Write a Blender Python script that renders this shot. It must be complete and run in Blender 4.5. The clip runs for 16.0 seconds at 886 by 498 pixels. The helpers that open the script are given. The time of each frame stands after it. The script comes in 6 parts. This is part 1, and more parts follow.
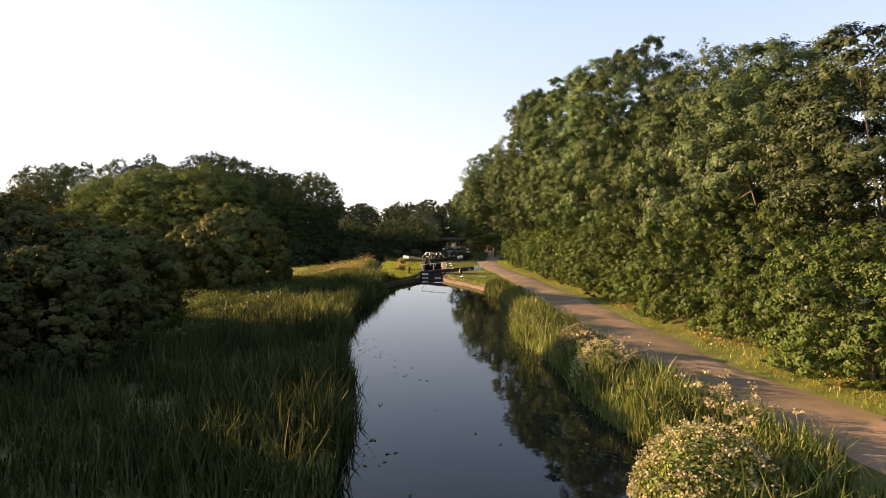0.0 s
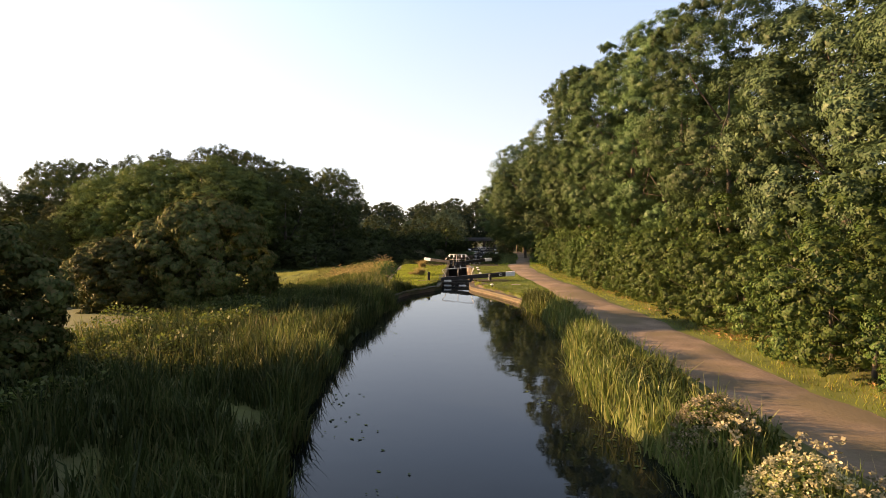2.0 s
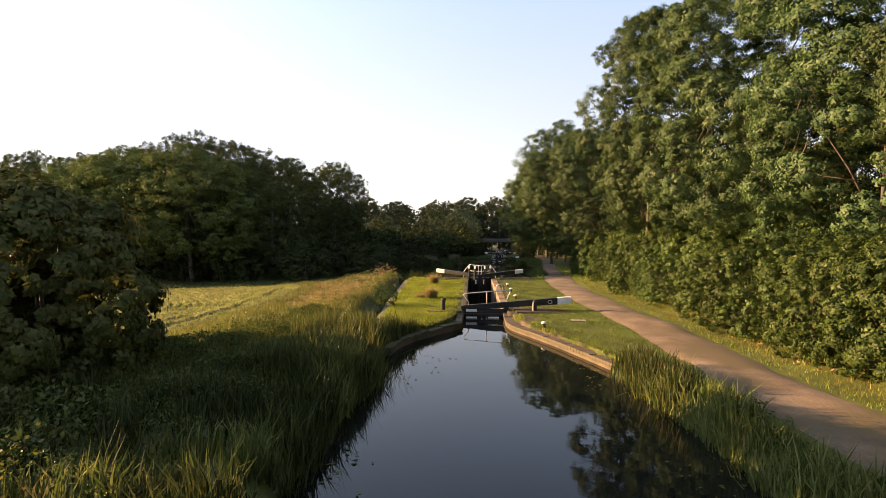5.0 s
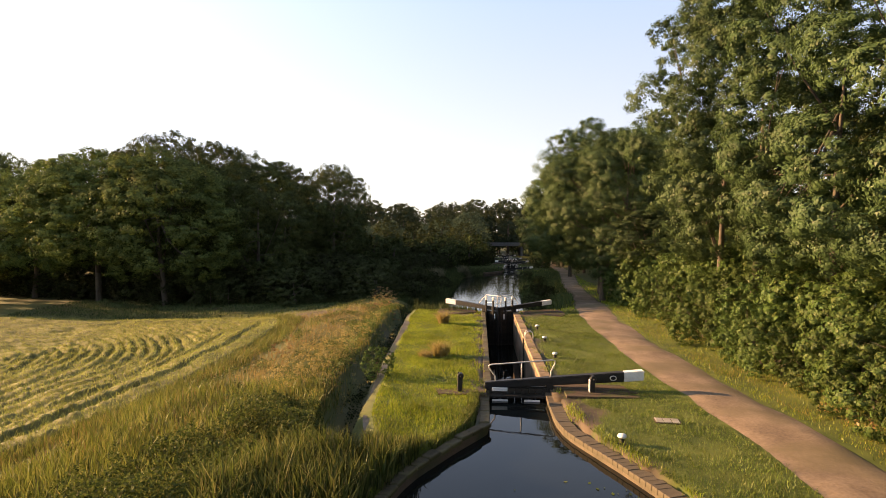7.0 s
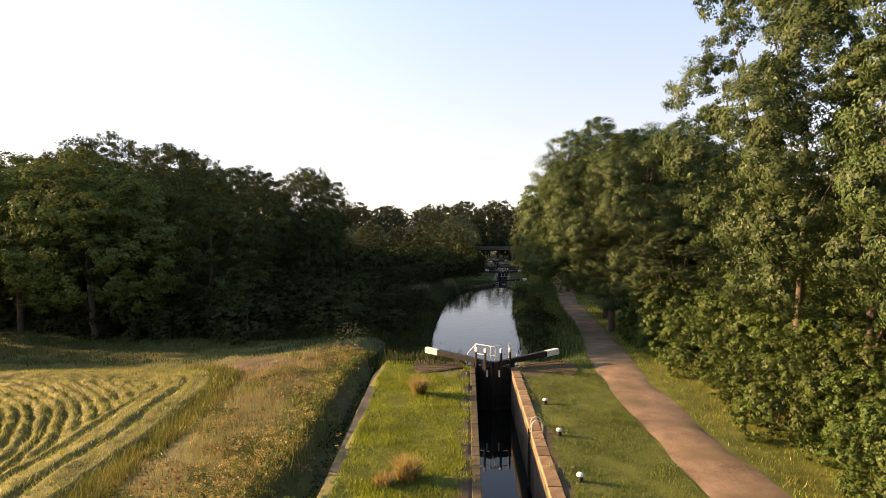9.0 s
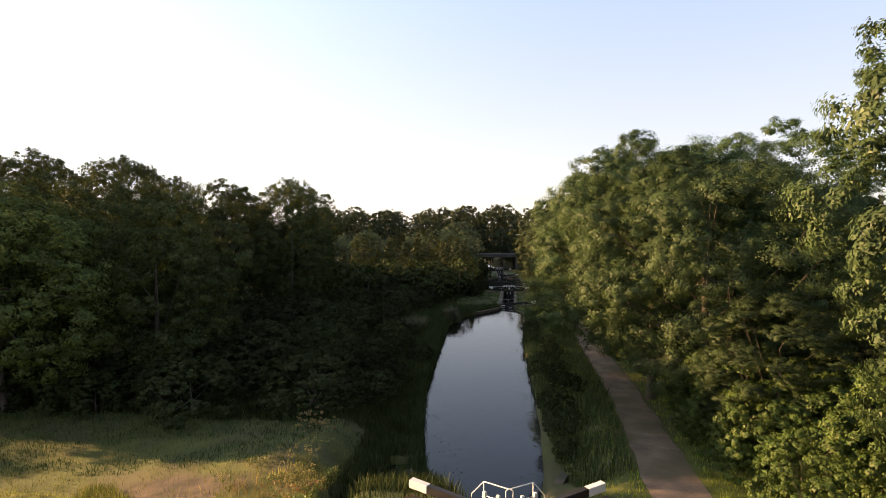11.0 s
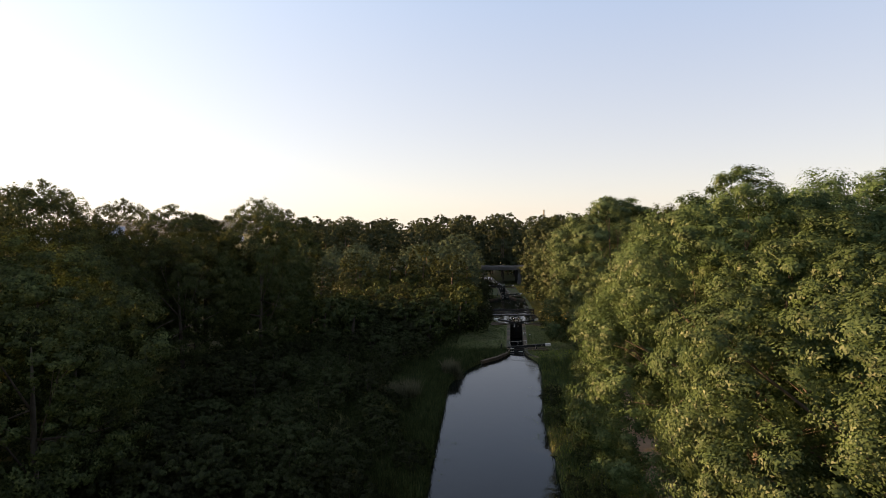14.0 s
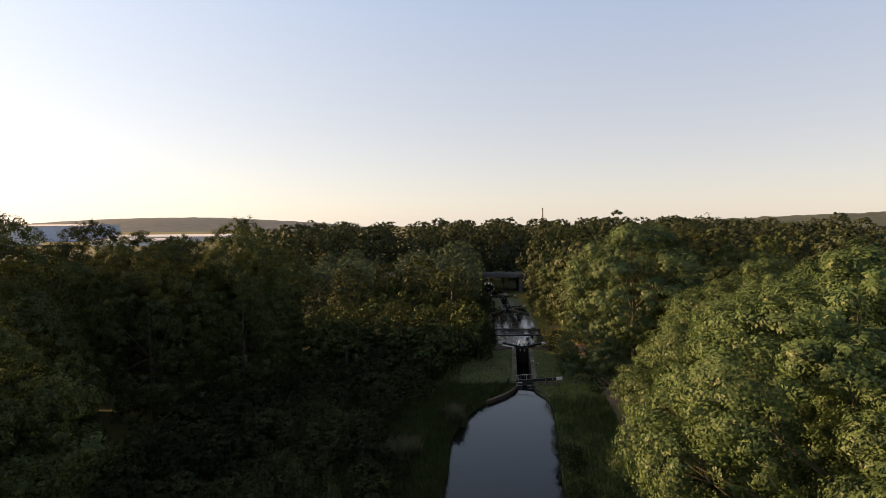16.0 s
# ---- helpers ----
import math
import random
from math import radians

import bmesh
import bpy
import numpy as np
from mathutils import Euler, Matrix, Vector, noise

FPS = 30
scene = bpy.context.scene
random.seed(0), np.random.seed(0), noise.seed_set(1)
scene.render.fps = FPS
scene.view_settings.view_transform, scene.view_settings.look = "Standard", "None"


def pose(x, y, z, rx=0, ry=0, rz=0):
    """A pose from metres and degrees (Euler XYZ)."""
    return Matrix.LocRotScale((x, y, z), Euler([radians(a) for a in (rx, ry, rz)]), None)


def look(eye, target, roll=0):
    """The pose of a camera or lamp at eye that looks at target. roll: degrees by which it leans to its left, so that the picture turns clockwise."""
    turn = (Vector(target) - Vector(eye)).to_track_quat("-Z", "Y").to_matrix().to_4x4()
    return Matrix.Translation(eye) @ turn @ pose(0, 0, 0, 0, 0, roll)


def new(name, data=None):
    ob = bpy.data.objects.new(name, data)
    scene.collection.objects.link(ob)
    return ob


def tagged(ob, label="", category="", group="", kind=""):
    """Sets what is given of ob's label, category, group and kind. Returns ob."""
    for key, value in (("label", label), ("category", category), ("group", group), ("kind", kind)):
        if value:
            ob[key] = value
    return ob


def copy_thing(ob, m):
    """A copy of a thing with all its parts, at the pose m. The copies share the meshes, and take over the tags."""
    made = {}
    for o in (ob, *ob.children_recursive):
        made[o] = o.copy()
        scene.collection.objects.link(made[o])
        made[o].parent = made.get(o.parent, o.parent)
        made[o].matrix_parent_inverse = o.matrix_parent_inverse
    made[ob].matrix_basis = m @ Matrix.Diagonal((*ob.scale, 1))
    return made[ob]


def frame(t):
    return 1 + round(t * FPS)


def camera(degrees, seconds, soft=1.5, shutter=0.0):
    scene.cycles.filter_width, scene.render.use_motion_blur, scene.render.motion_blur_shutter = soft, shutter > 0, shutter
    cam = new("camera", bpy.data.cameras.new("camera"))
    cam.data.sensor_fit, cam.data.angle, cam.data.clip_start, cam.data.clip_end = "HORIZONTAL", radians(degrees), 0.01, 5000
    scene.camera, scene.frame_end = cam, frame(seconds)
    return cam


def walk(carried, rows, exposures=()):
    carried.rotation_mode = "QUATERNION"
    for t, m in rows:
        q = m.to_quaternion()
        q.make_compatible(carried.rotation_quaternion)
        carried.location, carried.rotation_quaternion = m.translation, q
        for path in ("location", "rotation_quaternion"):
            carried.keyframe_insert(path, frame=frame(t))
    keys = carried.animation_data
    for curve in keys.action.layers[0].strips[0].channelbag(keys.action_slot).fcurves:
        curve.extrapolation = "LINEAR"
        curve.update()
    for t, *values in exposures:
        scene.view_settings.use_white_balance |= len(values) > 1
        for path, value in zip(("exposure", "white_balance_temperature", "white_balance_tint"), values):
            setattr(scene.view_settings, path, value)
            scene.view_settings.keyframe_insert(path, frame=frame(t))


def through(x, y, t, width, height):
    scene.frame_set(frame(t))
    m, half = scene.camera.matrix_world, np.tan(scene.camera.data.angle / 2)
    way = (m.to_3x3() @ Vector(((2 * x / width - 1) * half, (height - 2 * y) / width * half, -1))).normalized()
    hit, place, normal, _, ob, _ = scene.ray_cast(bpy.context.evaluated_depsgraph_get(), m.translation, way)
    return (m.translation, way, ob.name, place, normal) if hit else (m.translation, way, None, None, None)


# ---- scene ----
# ---- camera ----
cam = camera(73.69, 16.0, soft=0.75)
PATH = [
    (0.0, 0.032, -0.096, 4.637, -0.028, -1.799, -0.068),
    (0.5, 0.154, 1.943, 4.590, 0.501, -1.731, -0.078),
    (1.0, 0.185, 4.129, 4.506, 1.046, -1.713, -0.158),
    (1.5, 0.165, 6.472, 4.466, 1.519, -1.753, -0.158),
    (2.0, 0.071, 8.955, 4.510, 2.536, -1.801, -0.208),
    (2.5, -0.126, 11.489, 4.558, 2.715, -1.838, -0.258),
    (3.0, -0.374, 14.077, 4.593, 2.963, -1.847, -0.278),
    (3.5, -0.629, 16.740, 4.598, 3.258, -1.840, -0.338),
    (4.0, -0.796, 19.429, 4.429, 3.362, -1.784, -0.378),
    (6.5, -1.959, 32.099, 6.118, 4.176, -1.826, -0.248),
    (7.0, -2.223, 34.598, 6.551, 4.236, -1.842, -0.298),
    (7.5, -2.437, 37.082, 7.034, 3.437, -1.883, -0.248),
    (8.0, -2.567, 39.549, 7.384, 2.575, -1.873, -0.188),
    (8.5, -2.455, 42.010, 7.778, 2.862, -1.862, -0.178),
    (9.0, -2.263, 44.519, 8.464, 3.207, -1.949, -0.138),
    (11.5, -2.648, 59.079, 12.486, 3.383, -2.177, 0.142),
    (12.0, -2.869, 61.909, 13.007, 3.330, -2.126, 0.212),
    (12.5, -3.072, 64.509, 13.574, 3.281, -2.083, 0.262),
    (13.0, -3.233, 66.943, 14.307, 3.215, -2.073, 0.322),
    (13.5, -3.389, 69.271, 15.134, 3.130, -2.081, 0.342),
    (14.0, -3.478, 71.499, 16.093, 3.095, -2.177, 0.402),
    (14.5, -3.606, 73.527, 17.047, 2.977, -2.310, 0.412),
    (15.0, -3.713, 75.509, 17.948, 2.941, -2.430, 0.442),
    (15.5, -3.932, 77.318, 18.753, 2.925, -2.510, 0.482),
    (16.0, -4.343, 79.097, 19.601, 2.847, -2.542, 0.522),
]

EXPOSURES = [(0.0, 1.90, 8900, 26), (7.0, 1.88, 9300, 27), (9.0, 1.87, 9200, 27), (12.5, 1.76, 9300, 27), (16.0, 1.34, 9400, 27)]
walk(cam, [(t, pose(x, y, z, 90 + pitch, roll, yaw)) for t, x, y, z, yaw, pitch, roll in PATH], EXPOSURES)

# ---- world and sun ----
SUN_UP, SUN_AHEAD = 13.0, 12.5         # degrees above the horizon; degrees ahead of due left
world = bpy.data.worlds.new("world")
scene.world = world
world.use_nodes = True
wn = world.node_tree
sky = wn.nodes.new("ShaderNodeTexSky")
sky.sky_type, sky.sun_disc = "NISHITA", False
sky.sun_elevation, sky.sun_rotation = radians(SUN_UP), radians(-90 + SUN_AHEAD)
sky.altitude, sky.air_density, sky.dust_density, sky.ozone_density = 60, 0.85, 0.55, 2.0
wn.nodes["Background"].inputs["Strength"].default_value = 0.095
veil = wn.nodes.new("ShaderNodeMix")        # thin summer haze over the whole sky
veil.data_type = "RGBA"
wn.links.new(sky.outputs[0], veil.inputs["A"])
wz, thin = wn.nodes.new("ShaderNodeSeparateXYZ"), wn.nodes.new("ShaderNodeMapRange")        # the haze thins out towards the zenith
thin.inputs["From Min"].default_value, thin.inputs["From Max"].default_value = 0.34, 0.85
thin.inputs["To Min"].default_value, thin.inputs["To Max"].default_value = 0.74, 0.12
# the same haze glows in a wide aureole round the low sun
wc, toward, width, fall, glow, whole = (wn.nodes.new(k) for k in ("ShaderNodeTexCoord", "ShaderNodeVectorMath", "ShaderNodeMapRange", "ShaderNodeMath", "ShaderNodeVectorMath", "ShaderNodeVectorMath"))
toward.operation, fall.operation, glow.operation, whole.operation = "DOT_PRODUCT", "POWER", "SCALE", "ADD"
toward.inputs[1].default_value = (-math.cos(radians(SUN_AHEAD)) * math.cos(radians(SUN_UP)), math.sin(radians(SUN_AHEAD)) * math.cos(radians(SUN_UP)), math.sin(radians(SUN_UP)))
width.inputs["From Min"].default_value, width.inputs["From Max"].default_value = -0.4, 1.0
fall.inputs[1].default_value = 3.1
glow.inputs[0].default_value = (1.4, 1.9, 2.15)
wn.links.new(wc.outputs["Generated"], wz.inputs[0])
wn.links.new(wz.outputs["Z"], thin.inputs["Value"])
wn.links.new(thin.outputs[0], veil.inputs["Factor"])
haze = wn.nodes.new("ShaderNodeValToRGB")                   # pale and warm along the horizon, blue above
haze.color_ramp.elements[0].position, haze.color_ramp.elements[1].position = 0.0, 0.36
haze.color_ramp.elements[0].color, haze.color_ramp.elements[1].color = (2.45, 3.08, 3.55, 1), (1.40, 2.50, 4.20, 1)
wn.links.new(wz.outputs["Z"], haze.inputs["Fac"])
wn.links.new(haze.outputs["Color"], veil.inputs["B"])
wn.links.new(wc.outputs["Generated"], toward.inputs[0])
wn.links.new(toward.outputs["Value"], width.inputs["Value"])
wn.links.new(width.outputs[0], fall.inputs[0])
wn.links.new(fall.outputs[0], glow.inputs["Scale"])
wn.links.new(veil.outputs["Result"], whole.inputs[0])
wn.links.new(glow.outputs[0], whole.inputs[1])
wn.links.new(whole.outputs[0], wn.nodes["Background"].inputs["Color"])
lamp = bpy.data.lights.new("sun", "SUN")
lamp.energy, lamp.angle, lamp.color = 5.0, radians(0.6), (1.0, 0.76, 0.46)
sun = new("sun", lamp)
a, e = radians(SUN_AHEAD), radians(SUN_UP)
sun.matrix_world = look((-200 * math.cos(a) * math.cos(e), 200 * math.sin(a) * math.cos(e), 200 * math.sin(e)), (0, 0, 0))


# ---- materials ----
def surface(name, low, high, scale=3.0, rough=0.85, bump=0.3, fine=40.0, metal=0.0, spot=None, spot_at=0.6, spec=0.3, random_by="", stretch=(1, 1, 1)):
    """A surface that varies between two colours at a coarse and a fine scale; spot is a third colour, in patches."""
    m = bpy.data.materials.new(name)
    m.use_nodes = True
    nt = m.node_tree
    b = nt.nodes["Principled BSDF"]
    b.inputs["Roughness"].default_value, b.inputs["Metallic"].default_value = rough, metal
    b.inputs["Specular IOR Level"].default_value = spec
    co = nt.nodes.new("ShaderNodeTexCoord")
    mp = nt.nodes.new("ShaderNodeMapping")
    mp.inputs["Scale"].default_value = stretch
    nt.links.new(co.outputs["Object"], mp.inputs["Vector"])
    big, small = nt.nodes.new("ShaderNodeTexNoise"), nt.nodes.new("ShaderNodeTexNoise")
    big.inputs["Scale"].default_value, small.inputs["Scale"].default_value = scale, fine
    big.inputs["Detail"].default_value, small.inputs["Detail"].default_value = 5, 3
    for n in (big, small):
        nt.links.new(mp.outputs[0], n.inputs["Vector"])
    add = nt.nodes.new("ShaderNodeMath")
    add.operation = "MULTIPLY_ADD"
    nt.links.new(small.outputs["Fac"], add.inputs[0])
    add.inputs[1].default_value = 0.5
    nt.links.new(big.outputs["Fac"], add.inputs[2])
    ramp = nt.nodes.new("ShaderNodeValToRGB")
    ramp.color_ramp.elements[0].position, ramp.color_ramp.elements[1].position = 0.5, 1.0
    ramp.color_ramp.elements[0].color, ramp.color_ramp.elements[1].color = (*low, 1), (*high, 1)
    nt.links.new(add.outputs[0], ramp.inputs["Fac"])
    out = ramp.outputs["Color"]
    if spot:
        pn = nt.nodes.new("ShaderNodeTexNoise")
        pn.inputs["Scale"].default_value, pn.inputs["Detail"].default_value = scale * 0.35, 6
        nt.links.new(mp.outputs[0], pn.inputs["Vector"])
        pr = nt.nodes.new("ShaderNodeValToRGB")
        pr.color_ramp.elements[0].position, pr.color_ramp.elements[1].position = spot_at - 0.06, spot_at + 0.08
        nt.links.new(pn.outputs["Fac"], pr.inputs["Fac"])
        mx = nt.nodes.new("ShaderNodeMix")
        mx.data_type = "RGBA"
        nt.links.new(pr.outputs["Color"], mx.inputs["Factor"])
        nt.links.new(out, mx.inputs["A"])
        mx.inputs["B"].default_value = (*spot, 1)
        out = mx.outputs["Result"]
    if random_by:
        r = nt.nodes.new("ShaderNodeObjectInfo" if random_by == "object" else "ShaderNodeNewGeometry")
        hs = nt.nodes.new("ShaderNodeHueSaturation")
        mr = nt.nodes.new("ShaderNodeMapRange")
        mr.inputs["To Min"].default_value, mr.inputs["To Max"].default_value = 0.7, 1.25
        nt.links.new(r.outputs["Random" if random_by == "object" else "Random Per Island"], mr.inputs["Value"])
        nt.links.new(mr.outputs[0], hs.inputs["Value"])
        nt.links.new(out, hs.inputs["Color"])
        out = hs.outputs["Color"]
    nt.links.new(out, b.inputs["Base Color"])
    if bump:
        bp = nt.nodes.new("ShaderNodeBump")
        bp.inputs["Strength"].default_value, bp.inputs["Distance"].default_value = bump, 0.02
        nt.links.new(add.outputs[0], bp.inputs["Height"])
        nt.links.new(bp.outputs[0], b.inputs["Normal"])
    return m


def foliage(name, colours, through=0.35, gloss=0.12, tree_spread=0.35, patch=0.7):
    """Leaves or blades: each takes its own colour between those given; a share of the light passes through."""
    m = bpy.data.materials.new(name)
    m.use_nodes = True
    nt = m.node_tree
    nt.nodes.remove(nt.nodes["Principled BSDF"])
    geo, info = nt.nodes.new("ShaderNodeNewGeometry"), nt.nodes.new("ShaderNodeObjectInfo")
    ramp = nt.nodes.new("ShaderNodeValToRGB")
    while len(ramp.color_ramp.elements) < len(colours):
        ramp.color_ramp.elements.new(0.5)
    for i, c in enumerate(colours):
        ramp.color_ramp.elements[i].position = i / (len(colours) - 1)
        ramp.color_ramp.elements[i].color = (*c, 1)
    nt.links.new(geo.outputs["Random Per Island"], ramp.inputs["Fac"])
    hs = nt.nodes.new("ShaderNodeHueSaturation")
    for socket, low, high, src in (("Value", 1 - tree_spread, 1 + tree_spread, info.outputs["Random"]), ("Hue", 0.5 - 0.012 * tree_spread / 0.35, 0.5 + 0.014 * tree_spread / 0.35, info.outputs["Random"])):
        mr = nt.nodes.new("ShaderNodeMapRange")
        mr.inputs["To Min"].default_value, mr.inputs["To Max"].default_value = low, high
        nt.links.new(src, mr.inputs["Value"])
        nt.links.new(mr.outputs[0], hs.inputs[socket])
    co, patchy, span, both = nt.nodes.new("ShaderNodeTexCoord"), nt.nodes.new("ShaderNodeTexNoise"), nt.nodes.new("ShaderNodeMapRange"), nt.nodes.new("ShaderNodeMath")
    patchy.inputs["Scale"].default_value, patchy.inputs["Detail"].default_value = patch, 4
    span.inputs["From Min"].default_value, span.inputs["From Max"].default_value = 0.3, 0.7
    span.inputs["To Min"].default_value, span.inputs["To Max"].default_value = 0.66, 1.34
    both.operation = "MULTIPLY"
    nt.links.new(co.outputs["Object"], patchy.inputs["Vector"])
    nt.links.new(patchy.outputs["Fac"], span.inputs["Value"])
    nt.links.new(span.outputs[0], both.inputs[0])
    nt.links.new(hs.inputs["Value"].links[0].from_socket, both.inputs[1])
    nt.links.new(both.outputs[0], hs.inputs["Value"])
    nt.links.new(ramp.outputs["Color"], hs.inputs["Color"])
    d, t, g = nt.nodes.new("ShaderNodeBsdfDiffuse"), nt.nodes.new("ShaderNodeBsdfTranslucent"), nt.nodes.new("ShaderNodeBsdfGlossy")
    g.inputs["Roughness"].default_value = 0.45
    g.inputs["Color"].default_value = (0.5, 0.5, 0.45, 1)
    for n in (d, t):
        nt.links.new(hs.outputs["Color"], n.inputs["Color"])
    m1, m2 = nt.nodes.new("ShaderNodeMixShader"), nt.nodes.new("ShaderNodeMixShader")
    m1.inputs[0].default_value, m2.inputs[0].default_value = through, gloss * 0.35
    nt.links.new(d.outputs[0], m1.inputs[1])
    nt.links.new(t.outputs[0], m1.inputs[2])
    nt.links.new(m1.outputs[0], m2.inputs[1])
    nt.links.new(g.outputs[0], m2.inputs[2])
    nt.links.new(m2.outputs[0], nt.nodes["Material Output"].inputs["Surface"])
    return m


def water_surface(name, ripple=0.06):
    m = bpy.data.materials.new(name)
    m.use_nodes = True
    nt = m.node_tree
    b = nt.nodes["Principled BSDF"]
    b.inputs["Base Color"].default_value = (0.006, 0.008, 0.008, 1)
    b.inputs["Specular IOR Level"].default_value = 0.34
    b.inputs["Roughness"].default_value, b.inputs["IOR"].default_value = 0.02, 1.33
    co = nt.nodes.new("ShaderNodeTexCoord")
    n1 = nt.nodes.new("ShaderNodeTexNoise")
    n1.inputs["Scale"].default_value, n1.inputs["Detail"].default_value = 1.3, 4
    nt.links.new(co.outputs["Object"], n1.inputs["Vector"])
    bp = nt.nodes.new("ShaderNodeBump")
    bp.inputs["Strength"].default_value, bp.inputs["Distance"].default_value = ripple, 0.05
    nt.links.new(n1.outputs["Fac"], bp.inputs["Height"])
    nt.links.new(bp.outputs[0], b.inputs["Normal"])
    return m


LEAF_OAK = foliage("leaf_broad", [(0.030, 0.049, 0.023), (0.042, 0.065, 0.029), (0.055, 0.080, 0.037), (0.069, 0.095, 0.044)], through=0.26, gloss=0.05)
LEAF_ASH = foliage("leaf_ash", [(0.035, 0.063, 0.024), (0.049, 0.083, 0.032), (0.062, 0.100, 0.041), (0.077, 0.119, 0.050)], through=0.28, gloss=0.06)
LEAF_HEDGE = foliage("leaf_hedge", [(0.028, 0.051, 0.015), (0.046, 0.081, 0.022), (0.069, 0.111, 0.029), (0.084, 0.103, 0.033)], through=0.3, gloss=0.05)
LEAF_THORN = foliage("leaf_thorn", [(0.046, 0.060, 0.019), (0.070, 0.089, 0.027), (0.104, 0.114, 0.036), (0.122, 0.095, 0.040)], through=0.2, gloss=0.05)
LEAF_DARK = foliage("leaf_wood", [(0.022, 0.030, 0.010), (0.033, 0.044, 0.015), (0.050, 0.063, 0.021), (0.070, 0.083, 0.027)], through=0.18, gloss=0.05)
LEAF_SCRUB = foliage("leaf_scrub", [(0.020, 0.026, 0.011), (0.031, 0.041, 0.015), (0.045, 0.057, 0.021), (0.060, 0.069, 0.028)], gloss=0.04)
LEAF_FAR = foliage("leaf_far", [(0.032, 0.044, 0.025), (0.044, 0.057, 0.030), (0.055, 0.070, 0.034)], through=0.2, gloss=0.03)
LEAF_WILLOW = foliage("leaf_willow", [(0.032, 0.049, 0.030), (0.043, 0.064, 0.039), (0.056, 0.078, 0.048)], through=0.25, gloss=0.04)
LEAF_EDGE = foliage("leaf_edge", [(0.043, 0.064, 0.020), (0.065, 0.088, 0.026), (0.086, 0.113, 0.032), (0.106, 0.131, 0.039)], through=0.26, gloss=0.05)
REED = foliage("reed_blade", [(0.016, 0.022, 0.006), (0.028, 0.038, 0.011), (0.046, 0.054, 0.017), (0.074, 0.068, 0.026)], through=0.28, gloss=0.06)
# sedge with the shade of the wood and lower banks put into its colour
SHADE_SEDGE = foliage("shade_sedge_blade", [(0.025, 0.043, 0.015), (0.043, 0.066, 0.024), (0.066, 0.091, 0.035), (0.102, 0.116, 0.047)], through=0.2, gloss=0.04)
NETTLE = foliage("nettle_leaf", [(0.037, 0.053, 0.011), (0.061, 0.085, 0.017), (0.092, 0.112, 0.024), (0.123, 0.112, 0.033)], through=0.4)
DEAD = foliage("dead_reed", [(0.10, 0.07, 0.03), (0.17, 0.12, 0.055), (0.24, 0.18, 0.08)], through=0.3)
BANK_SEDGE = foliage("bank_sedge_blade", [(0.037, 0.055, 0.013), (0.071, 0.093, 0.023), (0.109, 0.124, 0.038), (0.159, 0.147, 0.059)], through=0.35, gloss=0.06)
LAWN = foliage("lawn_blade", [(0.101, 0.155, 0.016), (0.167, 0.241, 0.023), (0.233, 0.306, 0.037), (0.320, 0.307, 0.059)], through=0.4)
DARK_LAWN = foliage("dark_lawn_blade", [(0.040, 0.062, 0.012), (0.070, 0.100, 0.018), (0.105, 0.135, 0.026), (0.150, 0.145, 0.042)], through=0.3)
PALE = foliage("pale_reed_plume", [(0.060, 0.060, 0.030), (0.120, 0.114, 0.066), (0.180, 0.168, 0.108)], through=0.3)
STRAW = foliage("dry_grass_blade", [(0.126, 0.110, 0.032), (0.206, 0.158, 0.047), (0.285, 0.205, 0.071), (0.111, 0.127, 0.032)], through=0.4)
WHEAT = foliage("wheat_blade", [(0.121, 0.140, 0.034), (0.180, 0.190, 0.052), (0.247, 0.236, 0.075), (0.098, 0.131, 0.030)], through=0.35)
WEED = foliage("weed_leaf", [(0.041, 0.061, 0.016), (0.072, 0.102, 0.023), (0.112, 0.143, 0.030), (0.163, 0.154, 0.052)], through=0.35)
BRAMBLE = foliage("bramble_leaf", [(0.033, 0.055, 0.013), (0.062, 0.089, 0.021), (0.095, 0.126, 0.032), (0.122, 0.128, 0.048)], through=0.35, gloss=0.04)
CREAM = foliage("cream_flower", [(0.234, 0.211, 0.111), (0.342, 0.299, 0.170), (0.432, 0.378, 0.238)], through=0.3)
GOLD = foliage("golden_weed_head", [(0.216, 0.161, 0.050), (0.306, 0.239, 0.081), (0.396, 0.322, 0.135)], through=0.3)
MEADOW = foliage("meadow_blade", [(0.052, 0.068, 0.014), (0.095, 0.115, 0.024), (0.150, 0.160, 0.040), (0.190, 0.165, 0.060)], through=0.35)
RUDDY = foliage("ruddy_grass_blade", [(0.109, 0.069, 0.029), (0.158, 0.096, 0.042), (0.207, 0.136, 0.063), (0.125, 0.112, 0.042)], through=0.4)
TUFT = foliage("tuft_blade", [(0.27, 0.22, 0.08), (0.36, 0.28, 0.11), (0.30, 0.20, 0.08)], through=0.4, tree_spread=0.08)
RUST = foliage("rusty_seed_head", [(0.15, 0.085, 0.04), (0.22, 0.13, 0.06), (0.20, 0.14, 0.065)], through=0.25)
BARK = surface("bark", (0.04, 0.032, 0.024), (0.105, 0.085, 0.064), scale=4, fine=25, bump=0.8, stretch=(1, 1, 0.25))
GROUND = surface("ground_grass", (0.045, 0.055, 0.012), (0.10, 0.11, 0.026), scale=0.6, fine=9, bump=0.6, spot=(0.085, 0.075, 0.032), spot_at=0.56)


